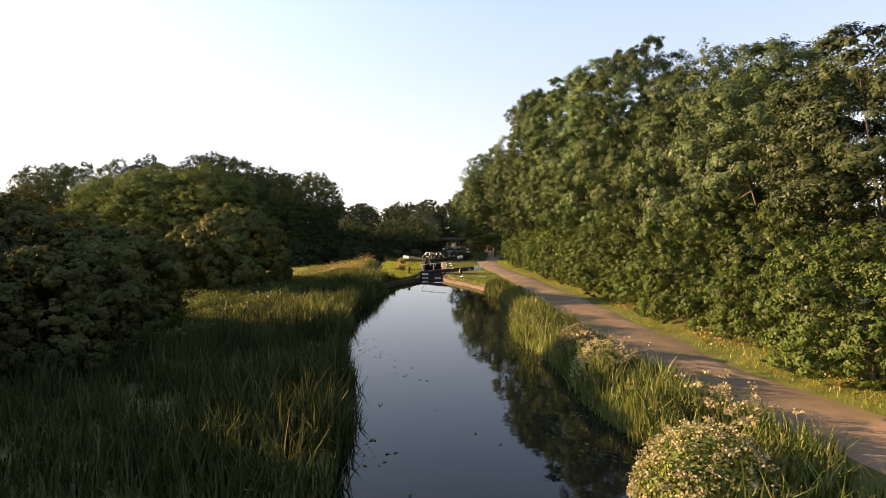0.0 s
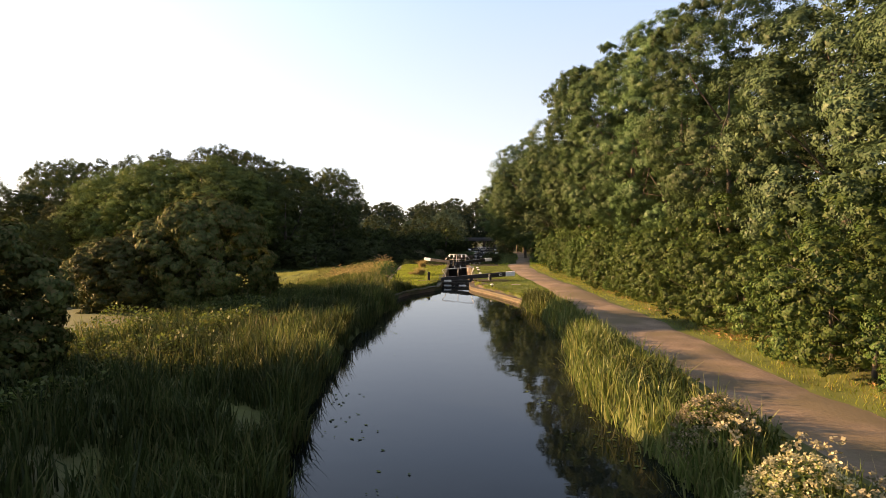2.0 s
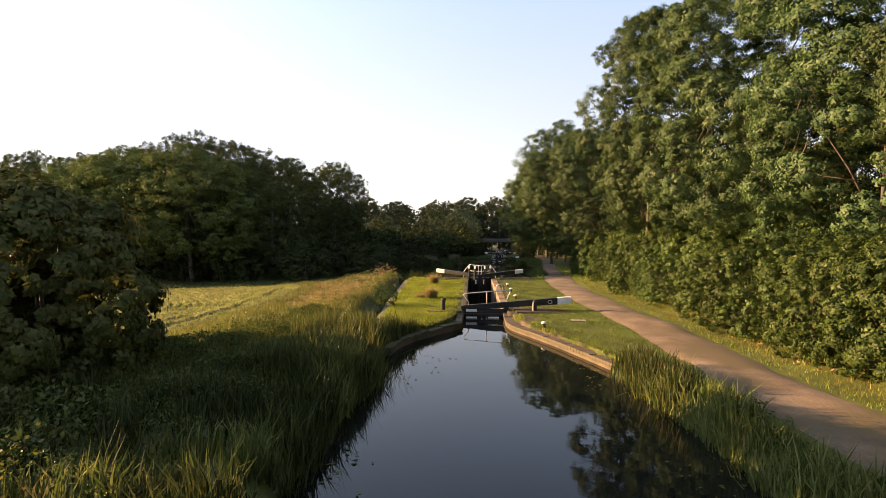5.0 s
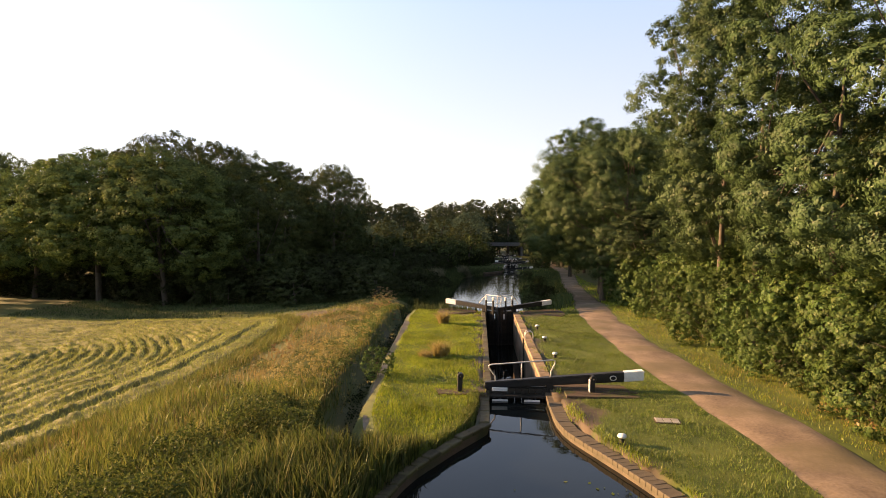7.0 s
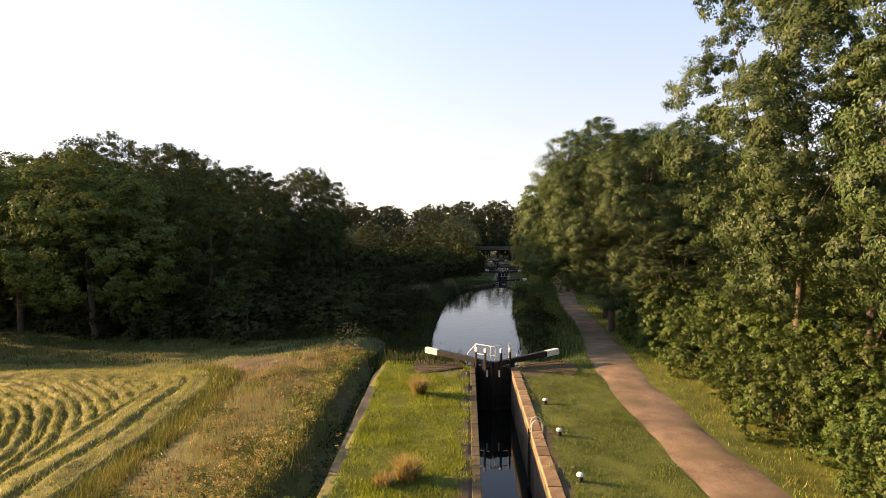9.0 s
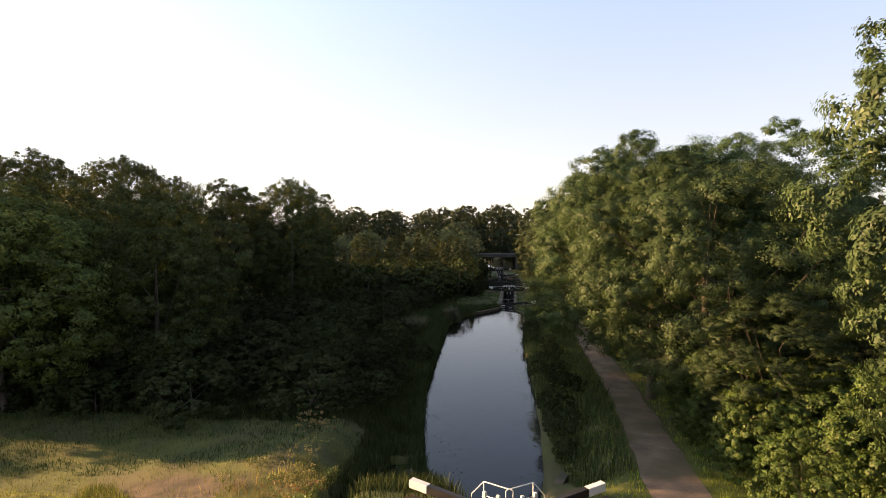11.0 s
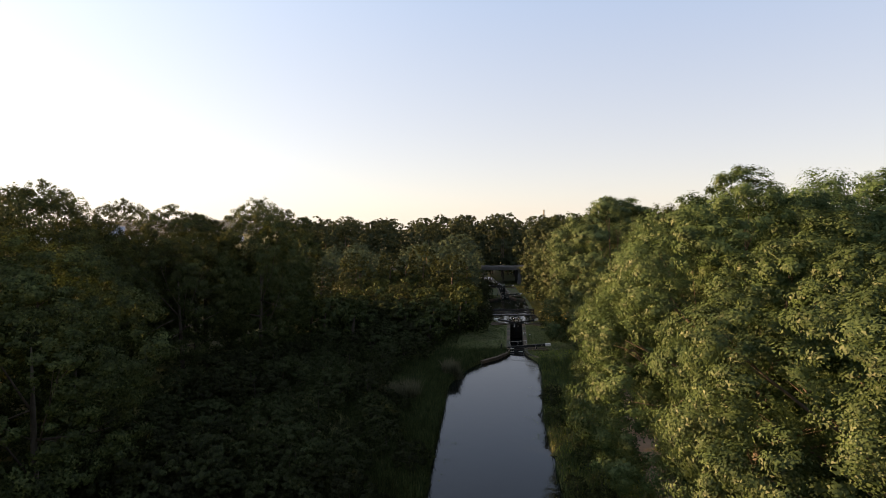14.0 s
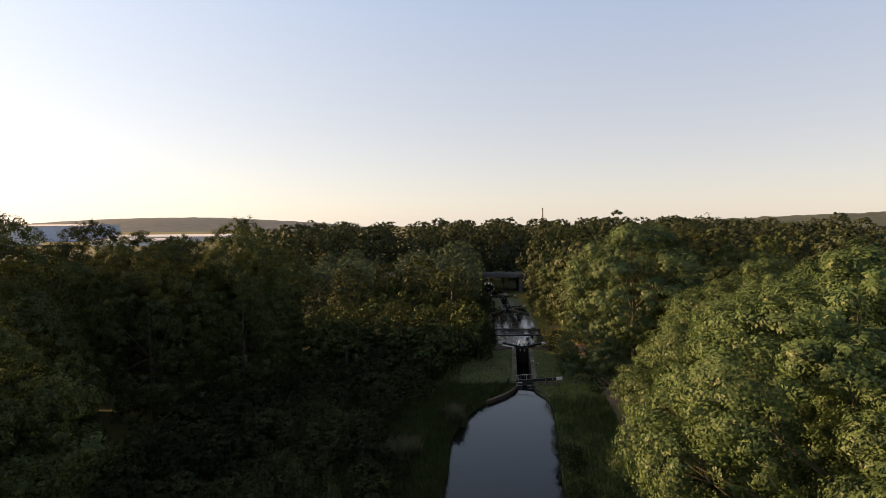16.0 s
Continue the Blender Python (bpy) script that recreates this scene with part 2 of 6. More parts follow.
def add_zone(m, name, low, high):
    """Lets a point attribute of the mesh turn a material's colour to that of another ground cover."""
    nt = m.node_tree
    b = nt.nodes["Principled BSDF"]
    old = b.inputs["Base Color"].links[0].from_socket
    at = nt.nodes.new("ShaderNodeAttribute")
    at.attribute_name = name
    n = nt.nodes.new("ShaderNodeTexNoise")
    n.inputs["Scale"].default_value, n.inputs["Detail"].default_value = 1.1, 8
    nt.links.new(nt.nodes["Texture Coordinate"].outputs["Object"], n.inputs["Vector"])
    ramp = nt.nodes.new("ShaderNodeValToRGB")
    ramp.color_ramp.elements[0].position, ramp.color_ramp.elements[1].position = 0.35, 0.7
    ramp.color_ramp.elements[0].color, ramp.color_ramp.elements[1].color = (*low, 1), (*high, 1)
    nt.links.new(n.outputs["Fac"], ramp.inputs["Fac"])
    mx = nt.nodes.new("ShaderNodeMix")
    mx.data_type = "RGBA"
    nt.links.new(at.outputs["Fac"], mx.inputs["Factor"])
    nt.links.new(old, mx.inputs["A"])
    nt.links.new(ramp.outputs["Color"], mx.inputs["B"])
    nt.links.new(mx.outputs["Result"], b.inputs["Base Color"])


add_zone(GROUND, "lawn", (0.050, 0.070, 0.013), (0.120, 0.135, 0.030))
add_zone(GROUND, "bare", (0.040, 0.029, 0.018), (0.115, 0.080, 0.052))
DIRT = surface("towpath_dirt", (0.120, 0.083, 0.059), (0.275, 0.195, 0.135), scale=0.9, fine=11, bump=0.9, spot=(0.133, 0.101, 0.059), spot_at=0.52)
STONE = surface("coping_stone", (0.13, 0.085, 0.05), (0.34, 0.23, 0.14), scale=2.0, fine=22, bump=0.5, random_by="object")
OLD_STONE = surface("mossy_coping", (0.045, 0.038, 0.022), (0.14, 0.105, 0.062), scale=2.0, fine=16, bump=0.6, random_by="object", spot=(0.07, 0.08, 0.025), spot_at=0.52)
BRIDGE = surface("bridge_concrete", (0.09, 0.088, 0.085), (0.16, 0.155, 0.148), scale=0.3, fine=3, bump=0.1)
BRICK = surface("old_brick", (0.085, 0.060, 0.045), (0.20, 0.14, 0.10), scale=1.2, fine=18, bump=0.6, spot=(0.05, 0.055, 0.03), spot_at=0.52)
BANK_BRICK = surface("weathered_brick", (0.079, 0.060, 0.041), (0.138, 0.105, 0.068), scale=1.6, fine=20, bump=0.8, spot=(0.044, 0.043, 0.024), spot_at=0.54)
EARTH = surface("trodden_earth", (0.043, 0.028, 0.018), (0.115, 0.074, 0.049), scale=2.5, fine=20, bump=0.6, spot=(0.065, 0.063, 0.023), spot_at=0.6)
# concrete darkened for the shade of the weeds, with green moss spots
DITCH_STONE = surface("shaded_mossy_concrete", (0.045, 0.042, 0.034), (0.13, 0.115, 0.09), scale=1.2, fine=18, bump=0.5, spot=(0.07, 0.075, 0.03), spot_at=0.55)
CONCRETE = surface("concrete", (0.20, 0.18, 0.15), (0.34, 0.31, 0.27), scale=1.5, fine=25, bump=0.3, spot=(0.12, 0.12, 0.08), spot_at=0.62)
TIMBER = surface("black_painted_timber", (0.008, 0.008, 0.008), (0.030, 0.028, 0.026), scale=2, fine=30, rough=0.5, bump=0.25, spot=(0.035, 0.03, 0.025), spot_at=0.66, stretch=(1, 1, 3))
GATE_PLANK = surface("wet_gate_plank", (0.012, 0.011, 0.010), (0.045, 0.038, 0.030), scale=3, fine=30, rough=0.45, bump=0.4, random_by="object")
WHITE = surface("white_paint", (0.62, 0.61, 0.58), (0.80, 0.79, 0.76), scale=3, fine=18, rough=0.55, bump=0.15, spot=(0.42, 0.38, 0.32), spot_at=0.66)
STEEL = surface("galvanised_tube", (0.38, 0.37, 0.35), (0.62, 0.60, 0.57), scale=6, fine=40, rough=0.45, metal=0.3, bump=0.1, spot=(0.25, 0.16, 0.10), spot_at=0.66)
IRON = surface("black_iron", (0.010, 0.010, 0.010), (0.035, 0.032, 0.03), scale=5, fine=40, rough=0.5, bump=0.2)
ROOF = surface("pale_roof", (0.45, 0.46, 0.48), (0.6, 0.6, 0.6), scale=0.05, fine=0.6, bump=0)
BLUE_WALL = surface("blue_cladding", (0.330, 0.405, 0.540), (0.450, 0.525, 0.660), scale=0.05, fine=0.6, bump=0)
RIDGE = surface("ridge_woods", (0.018, 0.026, 0.012), (0.060, 0.070, 0.036), scale=0.03, fine=0.16, bump=0)
# distance haze is put into this bluish base colour
HAZY_HILL = surface("hazy_hill_woods", (0.037, 0.055, 0.065), (0.066, 0.088, 0.094), scale=0.02, fine=0.10, bump=0)
WATER = water_surface("canal_water")
RIPPLED = water_surface("rippled_canal_water", 0.22)


# ---- building blocks ----
def link(name, bm_or_mesh, material, parent=None, label="", smooth=False):
    if isinstance(bm_or_mesh, bmesh.types.BMesh):
        me = bpy.data.meshes.new(name)
        bm_or_mesh.to_mesh(me)
        bm_or_mesh.free()
    else:
        me = bm_or_mesh
    me.materials.append(material)
    if smooth:
        me.polygons.foreach_set("use_smooth", [True] * len(me.polygons))
    ob = new(name, me)
    ob.parent = parent
    if label:
        ob["label"] = label
    return ob


def part(name, bm, material, parent, label="", smooth=False):
    return link(name, bm, material, parent, label, smooth)


def thing(name, m, label, category, group="", kind=""):
    ob = new(name)
    ob.matrix_basis = m
    return tagged(ob, label, category, group, kind)


def sheet(name, co, faces):
    """A mesh from arrays: places (n, 3) and faces (n, 3 or 4)."""
    me = bpy.data.meshes.new(name)
    n, k = faces.shape
    me.vertices.add(len(co))
    me.vertices.foreach_set("co", np.ascontiguousarray(co, dtype=np.float32).ravel())
    me.loops.add(n * k)
    me.loops.foreach_set("vertex_index", np.ascontiguousarray(faces, dtype=np.int32).ravel())
    me.polygons.add(n)
    me.polygons.foreach_set("loop_start", np.arange(0, n * k, k, dtype=np.int32))
    me.update(calc_edges=True)
    return me


def box(bm, x0, x1, y0, y1, z0, z1, m=None, bevel=0.0):
    made = bmesh.ops.create_cube(bm, size=1, matrix=(m or Matrix()) @ Matrix.Translation(((x0 + x1) / 2, (y0 + y1) / 2, (z0 + z1) / 2)) @ Matrix.Diagonal((x1 - x0, y1 - y0, z1 - z0, 1)))
    if bevel:
        edges = list({e for v in made["verts"] for e in v.link_edges})
        bmesh.ops.bevel(bm, geom=edges, offset=bevel, segments=1, affect="EDGES")
    return bm


def tube(bm, points, radii, sides=6):
    """A bent tapering tube through the points."""
    rings = []
    pts = [Vector(p) for p in points]
    for i, p in enumerate(pts):
        way = (pts[min(i + 1, len(pts) - 1)] - pts[max(i - 1, 0)]).normalized()
        side = way.orthogonal().normalized() if i == 0 else (side - way * side.dot(way)).normalized()
        up = way.cross(side)
        rings.append([bm.verts.new(p + radii[i] * (math.cos(t) * side + math.sin(t) * up)) for t in (2 * math.pi * k / sides for k in range(sides))])
    for a, b in zip(rings, rings[1:]):
        for k in range(sides):
            bm.faces.new((a[k], a[(k + 1) % sides], b[(k + 1) % sides], b[k]))
    bm.faces.new(rings[0][::-1])
    bm.faces.new(rings[-1])
    return bm


def turned(bm, profile, sides=14, m=None):
    """A turned solid from (radius, height) pairs."""
    rings = [[bm.verts.new((m or Matrix()) @ Vector((r * math.cos(t), r * math.sin(t), z))) for t in (2 * math.pi * k / sides for k in range(sides))] for r, z in profile]
    for a, b in zip(rings, rings[1:]):
        for k in range(sides):
            bm.faces.new((a[k], a[(k + 1) % sides], b[(k + 1) % sides], b[k]))
    bm.faces.new(rings[0][::-1])
    bm.faces.new(rings[-1])
    return bm


def along(table, y):
    """The plan line at y, with its corners rounded."""
    ys, xs = [r[0] for r in table], [r[1] for r in table]
    y = np.asarray(y, float)
    return sum(w * np.interp(y + d, ys, xs) for d, w in ((-1.6, 0.2), (-0.7, 0.2), (0, 0.2), (0.7, 0.2), (1.6, 0.2)))


def smooth_step(a, b, x):
    t = np.clip((x - a) / (b - a), 0, 1)
    return t * t * (3 - 2 * t)


def wave(x, y, scale, seed=0.0):
    """Cheap soft noise of the plan, about -1 to 1."""
    x, y = np.asarray(x) / scale + seed, np.asarray(y) / scale - 1.7 * seed
    return (np.sin(1.7 * x + 2.1 * np.sin(0.9 * y + seed)) + np.sin(1.3 * y - 1.6 * np.sin(1.1 * x)) + np.sin(2.3 * (x + y) + 1.3 * np.sin(1.9 * x - y))) / 3


# ---- plan ----
WATER_LEFT = [(-60, -2.2), (0, -1.6), (10, -2.0), (14, -2.3), (18, -3.0), (22, -3.9), (28, -4.6), (34, -4.8), (45, -4.7), (48.0, -4.55), (49.2, -4.25), (50.0, -4.0), (51.7, -3.1), (52.8, -2.5), (53.6, -2.15), (57, -2.1)]
WATER_RIGHT = [(-60, 4.2), (9, 4.0), (11.5, 4.6), (13, 4.5), (15, 3.85), (16.5, 3.9), (18, 4.3), (20.5, 3.9), (23, 3.65), (25, 3.2), (27, 3.45), (31, 4.0), (37, 4.3), (43, 3.6), (45.6, 3.2), (47.3, 2.65), (48.0, 2.41), (49.4, 1.92), (50.7, 1.4), (52.3, 0.72), (53.4, 0.30), (54.3, 0.13), (57, 0.11)]
LOW_LEFT = [(79, -2.4), (81, -2.8), (86, -5.2), (95, -6.3), (105, -6.9), (119, -6.9), (138, -6.7), (146, -4.5), (150, -2.5), (154, 1.2), (157, 1.4)]
LOW_RIGHT = [(79, 0.0), (82, 0.5), (90, 1.4), (100, 2.0), (115, 2.6), (127, 3.0), (140, 4.4), (148, 5.0), (151, 4.6), (154, 3.6), (157, 3.5)]
PATH_MID = [(-60, 14.7), (0, 10.1), (13, 8.65), (16, 8.2), (19, 7.88), (28, 7.55), (36, 7.35), (43, 7.0), (52, 6.9), (60, 6.15), (69, 5.8), (78, 5.8), (85, 6.5), (91, 7.35), (97.5, 8.4), (104, 9.3), (125, 10.4), (144, 12.6), (170, 13.5), (230, 14)]
DITCH = [(50, -6.0), (53.5, -7.15), (63, -7.9), (70, -8.25), (77, -8.75), (84, -8.4), (90, -6.7)]


def axis(y):
    """The middle of the lock chamber."""
    return -0.95 - 0.0143 * (np.clip(y, 40, 100) - 57)


def level(y):
    """The ground beside the canal, which steps down at each lock."""
    return 0.38 - 2.0 * smooth_step(79.5, 89, y) - 2.0 * smooth_step(181, 191, y) - 2.0 * smooth_step(262, 275, y)


def low_axis(y):
    return np.interp(y, (118, 150, 156, 180, 225, 262, 300, 340), (1.0, 2.0, 2.4, 3.95, 5.1, 4.9, 2.0, -1.0))


def height(x, y):
    """The height of the ground."""
    x, y = np.asarray(x, float), np.asarray(y, float)
    ramp = 2.0 * (smooth_step(79.5, 89, y) - smooth_step(80, 108, y)) * smooth_step(2.5, 5.0, x)
    h = level(y) + ramp + 0.05 * wave(x, y, 2.2) + 0.10 * wave(x, y, 9.0, 2.0) * smooth_step(1, 9, np.abs(x - 1))
    h = h + 0.35 * smooth_step(9, 12, x) * smooth_step(82, 70, y)
    fall = np.interp(-x, (9.5, 13, 16, 22, 34, 60), (0, 0.25, 0.85, 1.7, 2.35, 2.7)) * smooth_step(38, 54, y)
    late = 2.0 * (smooth_step(79.5, 89, y) - smooth_step(86, 102, y)) * smooth_step(-8.6, -11, x)
    left_drop = 2.0 * (smooth_step(86, 102, y) + (smooth_step(79.5, 89, y) - smooth_step(86, 102, y)) * smooth_step(-11, -8.6, x)) * np.clip(fall / 2.0, 0, 1)
    h = h - fall + late + np.where(x < -9.5, left_drop, 0)
    left, right = along(WATER_LEFT, y), along(WATER_RIGHT, y)
    d = np.where(y < 56.4, np.minimum(x - left, right - x), -9)
    walled = smooth_step(44.6, 46.0, y)          # beside the wing walls the bank drops straight behind the wall
    d = d + walled * ((d + 0.42) * 2.6 - 0.2 - d)
    low = np.where((y > 79.4) & (y < 156.4), np.minimum(x - along(LOW_LEFT, y), along(LOW_RIGHT, y) - x), -9)
    third = np.where((y > 178) & (y < 238.4), np.minimum(np.minimum(3.2 + 1.6 * smooth_step(194, 206, y) - np.abs(x - low_axis(y)), (y - 178) * 0.5), (240 - y) * 0.6), -9)
    fourth = np.where(y > 260, np.minimum(4.0 - np.abs(x - low_axis(y)), (y - 260) * 0.5), -9)
    cut = smooth_step(-0.2, 0.75, np.maximum(np.maximum(d, low), np.maximum(third, fourth)))
    floor = np.where(y < 56.4, -1.2, np.where(y < 158, -3.2, np.where(y < 250, -5.2, -7.2)))
    h = h + (floor - h) * cut
    for y0, y1, mid in ((56.3, 79.5, axis(y)), (156.3, 178.5, low_axis(y)), (238.3, 260.5, low_axis(y))):
        h = np.where((y > y0) & (y < y1) & (np.abs(x - mid) < 1.235), level(57 if y0 < 60 else y0) - 5.0, h)
    ditch = np.where((y > 50) & (y < 90), np.abs(x - along(DITCH, y)), 9)
    return h - 1.3 * smooth_step(0.78, 0.3, ditch)


def worn_turf(x, y):
    """Where the turf is worn down to earth: along the lock's edges, round the gates and at the field's corner (0 to 1)."""
    x, y = np.asarray(x, float), np.asarray(y, float)
    edge = x - along(WATER_RIGHT, y)
    worn = smooth_step(0.2, -0.2, edge - 0.60 - 0.40 * wave(x, y, 0.8, 3) - 0.8 * smooth_step(52, 55, y)) * (edge > 0.2) * smooth_step(46, 49, y) * (y < 58.5)
    side = np.abs(x - axis(y))
    lip = smooth_step(0.15, -0.15, side - 1.78 - 0.25 * wave(x, y, 0.9, 6)) * (y > 56) * (y < 79.5)
    gate = smooth_step(1.0, 0.6, np.hypot((x - axis(y)) / 4.4, (y - 78.2) / 2.0) + 0.15 * wave(x, y, 0.7, 2)) * (side > 1.3)
    corner = smooth_step(1.0, 0.7, np.hypot((x + 17.6) / 5.0, (y - 82.3) / 2.2) + 0.2 * wave(x, y, 1.3, 4))
    return np.maximum(np.maximum(worn, lip), np.maximum(gate, corner))


# ---- ground ----
def ground_mesh():
    us = np.unique(np.round(np.concatenate([[-3000, -1500, -800, -400, -220, -140, -100, -80], np.arange(-64, -16, 2.0), np.arange(-16, -3, 0.5), np.arange(-3, -1.3, 0.25), [-1.24, -1.23], np.arange(-1.0, 1.1, 0.5),
                                             [1.23, 1.24], np.arange(1.5, 3, 0.25), np.arange(3, 16, 0.5), np.arange(16, 60, 2.5), [80, 110, 160, 240, 400, 800, 1500, 3000]]), 3))
    ys = np.unique(np.round(np.concatenate([[-2500, -900, -300, -120, -60, -40], np.arange(-30, 44, 1.0), np.arange(44, 57, 0.4), [56.29, 56.31, 79.49, 79.51, 156.29, 156.31, 178.49, 178.51, 238.29, 238.31, 260.49, 260.51],
                                             np.arange(57, 79, 1.0), np.arange(80, 92, 0.5), np.arange(92, 144, 1.0), np.arange(144, 158, 0.5), np.arange(158, 280, 1.5), np.arange(280, 340, 6), [400, 500, 700, 1000, 1600, 2600, 4500]]), 3))
    U, Y = np.meshgrid(us, ys)
    mid = np.where(Y < 118, axis(Y), low_axis(Y))
    X = U + np.where(np.abs(U) < 300, mid * smooth_step(60, 20, np.abs(U)), 0)
    Z = height(X, Y)
    nx, ny = len(us), len(ys)
    i = np.arange(nx * ny).reshape(ny, nx)
    faces = np.stack([i[:-1, :-1], i[:-1, 1:], i[1:, 1:], i[1:, :-1]], -1).reshape(-1, 4)
    me = sheet("ground", np.stack([X, Y, Z], -1).reshape(-1, 3), faces)
    mown = smooth_step(0.8, 1.2, X - along(DITCH, Y)) * smooth_step(44, 47, Y) * smooth_step(83, 79, Y) * smooth_step(9.5, 8.5, X)
    mown = np.maximum(mown, 0.8 * smooth_step(0.6, 1.2, X - along(PATH_MID, Y)) * smooth_step(11.0, 10.2, X) * smooth_step(-10, 0, Y) * smooth_step(100, 84, Y))
    mown = np.maximum(mown, 0.45 * smooth_step(9.5, 7.5, np.abs(X - low_axis(Y))) * smooth_step(140, 147, Y) * smooth_step(186, 180, Y))
    me.attributes.new("lawn", "FLOAT", "POINT").data.foreach_set("value", mown.astype(np.float32).ravel())
    me.attributes.new("bare", "FLOAT", "POINT").data.foreach_set("value", worn_turf(X, Y).astype(np.float32).ravel())
    return me


ground = tagged(link("ground", ground_mesh(), GROUND, smooth=True), "rough grassy canal bank and open ground", "ground", kind="structure")


def wider(y):
    """How much further the bare towpath spreads towards the hedge along the upper pound."""
    return 0.12 * smooth_step(58, 34, y)


def ribbon(name, rows, half, lift, material, label, category, crown=0.03, across=6, step=0.6, y0=None, y1=None, ragged=0.2):
    ys = np.arange(rows[0][0] if y0 is None else y0, rows[-1][0] if y1 is None else y1, step)
    mids = along(rows, ys)
    s = np.linspace(-1, 1, across + 1)
    S, Y = np.meshgrid(s, ys)
    M = np.repeat(mids[:, None], across + 1, 1)
    X = M + S * (half + ragged * wave(S * 3, Y, 1.7, 4)) + wider(Y) * (S + 1) / 2
    Z = height(X, Y) + lift + crown * (1 - S * S) - 0.05 * (np.abs(S) > 0.99)
    n = across + 1
    i = np.arange(len(ys) * n).reshape(len(ys), n)
    faces = np.stack([i[:-1, :-1], i[:-1, 1:], i[1:, 1:], i[1:, :-1]], -1).reshape(-1, 4)
    return tagged(link(name, sheet(name, np.stack([X, Y, Z], -1).reshape(-1, 3), faces), material, smooth=True), label, category, kind="structure")


ribbon("towpath", PATH_MID, 1.36, 0.03, DIRT, "worn brown dirt towpath between grass verges", "path")


def water(name, x0, x1, y0, y1, z, label, material=WATER):
    co = np.array([(x0, y0, z), (x1, y0, z), (x1, y1, z), (x0, y1, z)])
    return tagged(link(name, sheet(name, co, np.array([[0, 1, 2, 3]])), material), label, "water", kind="structure")


water("water_1", -5.6, 5.6, -90, 57.62, 0.0, "dark still canal water of the upper pound")
water("water_2", -2.3, 0.15, 57.68, 78.4, -1.95, "dark water low in the lock chamber")
water("water_3", -9, 7, 78.6, 156.7, -2.0, "lightly rippled canal water of the lower pound", RIPPLED)
water("water_4", -2, 12, 156.9, 239, -4.0, "lightly rippled canal water below the second lock", RIPPLED)
water("water_5", -8, 12, 239.5, 330, -6.0, "lightly rippled canal water below the third lock", RIPPLED)


# ---- lock ----
LOCK = Matrix.Translation((-0.95, 57.2, 0.42)) @ Matrix.Rotation(radians(0.82), 4, "Z")


def wall_between(name, rows, thick, z0, z1, material, label, bevel=0.03):
    """An upright wall along a line of plan points (x, y), its thickness to the left of the way."""
    bm = bmesh.new()
    pts = [Vector((x, y, 0)) for x, y in rows]
    inner, outer = [], []
    for i, p in enumerate(pts):
        way = (pts[min(i + 1, len(pts) - 1)] - pts[max(i - 1, 0)]).normalized()
        side = Vector((-way.y, way.x, 0))
        inner.append(p)
        outer.append(p + side * thick)
    rings = [[bm.verts.new(v) for v in (a + Vector((0, 0, z0)), a + Vector((0, 0, z1)), b + Vector((0, 0, z1)), b + Vector((0, 0, z0)))] for a, b in zip(inner, outer)]
    for a, b in zip(rings, rings[1:]):
        for k in range(4):
            bm.faces.new((a[k], b[k], b[(k + 1) % 4], a[(k + 1) % 4]))
    bm.faces.new(rings[0])
    bm.faces.new(rings[-1][::-1])
    bmesh.ops.recalc_face_normals(bm, faces=bm.faces)
    return tagged(link(name, bm, material), label, "wall", kind="structure")


def lay_along(name, rows, size, material, parent, lift, overlap=0.0, seed=1, gap=0.012, wobble=0.012, bevel=0.018):
    """Stones or bricks laid end to end along a line of plan points; size is length, width, depth. All share one mesh."""
    rng = random.Random(seed)
    bm = box(bmesh.new(), -size[0] / 2 + gap / 2, size[0] / 2 - gap / 2, 0, size[1], -size[2], 0, bevel=bevel)
    base = bpy.data.meshes.new(name)
    bm.to_mesh(base)
    bm.free()
    base.materials.append(material)
    pts = [Vector((x, y, 0)) for x, y in rows]
    lengths = [(b - a).length for a, b in zip(pts, pts[1:])]
    total, s = sum(lengths), size[0] / 2
    while s < total:
        d, k = s, 0
        while k < len(lengths) - 1 and d > lengths[k]:
            d -= lengths[k]
            k += 1
        way = (pts[k + 1] - pts[k]).normalized()
        p = pts[k] + way * d - Vector((-way.y, way.x, 0)) * overlap
        ob = new(name, base)
        ob.matrix_basis = Matrix.Translation((p.x, p.y, lift + rng.uniform(-wobble, wobble))) @ Matrix.Rotation(math.atan2(way.y, way.x) + rng.uniform(-wobble, wobble), 4, "Z") @ Matrix.Rotation(rng.uniform(-2, 2) * wobble, 4, "X")
        ob.parent = parent
        s += size[0]


def local(rows):
    return [tuple((LOCK @ Vector((u, v, 0))).xy) for u, v in rows]


CHAMBER_R = local([(1.05, 0.45), (1.05, 21.8)])
CHAMBER_L = local([(-1.05, 21.8), (-1.05, 0.45)])
WING_R = [(4.2, 42.6), (3.55, 44.6), (3.1, 46.0), (2.66, 47.3), (2.41, 48.0), (1.92, 49.4), (1.4, 50.7), (1.05, 51.5), (0.70, 52.3), (0.45, 52.9), (0.27, 53.5), (0.14, 54.3), (0.11, 55.2), (0.10, 57.7)]
WING_L = [(-2.10, 57.7), (-2.10, 53.9), (-2.16, 53.4), (-2.48, 52.8), (-2.8, 52.25), (-3.1, 51.7), (-3.58, 50.75), (-4.0, 49.9), (-4.25, 49.2), (-4.5, 48.2), (-4.6, 47.0)]


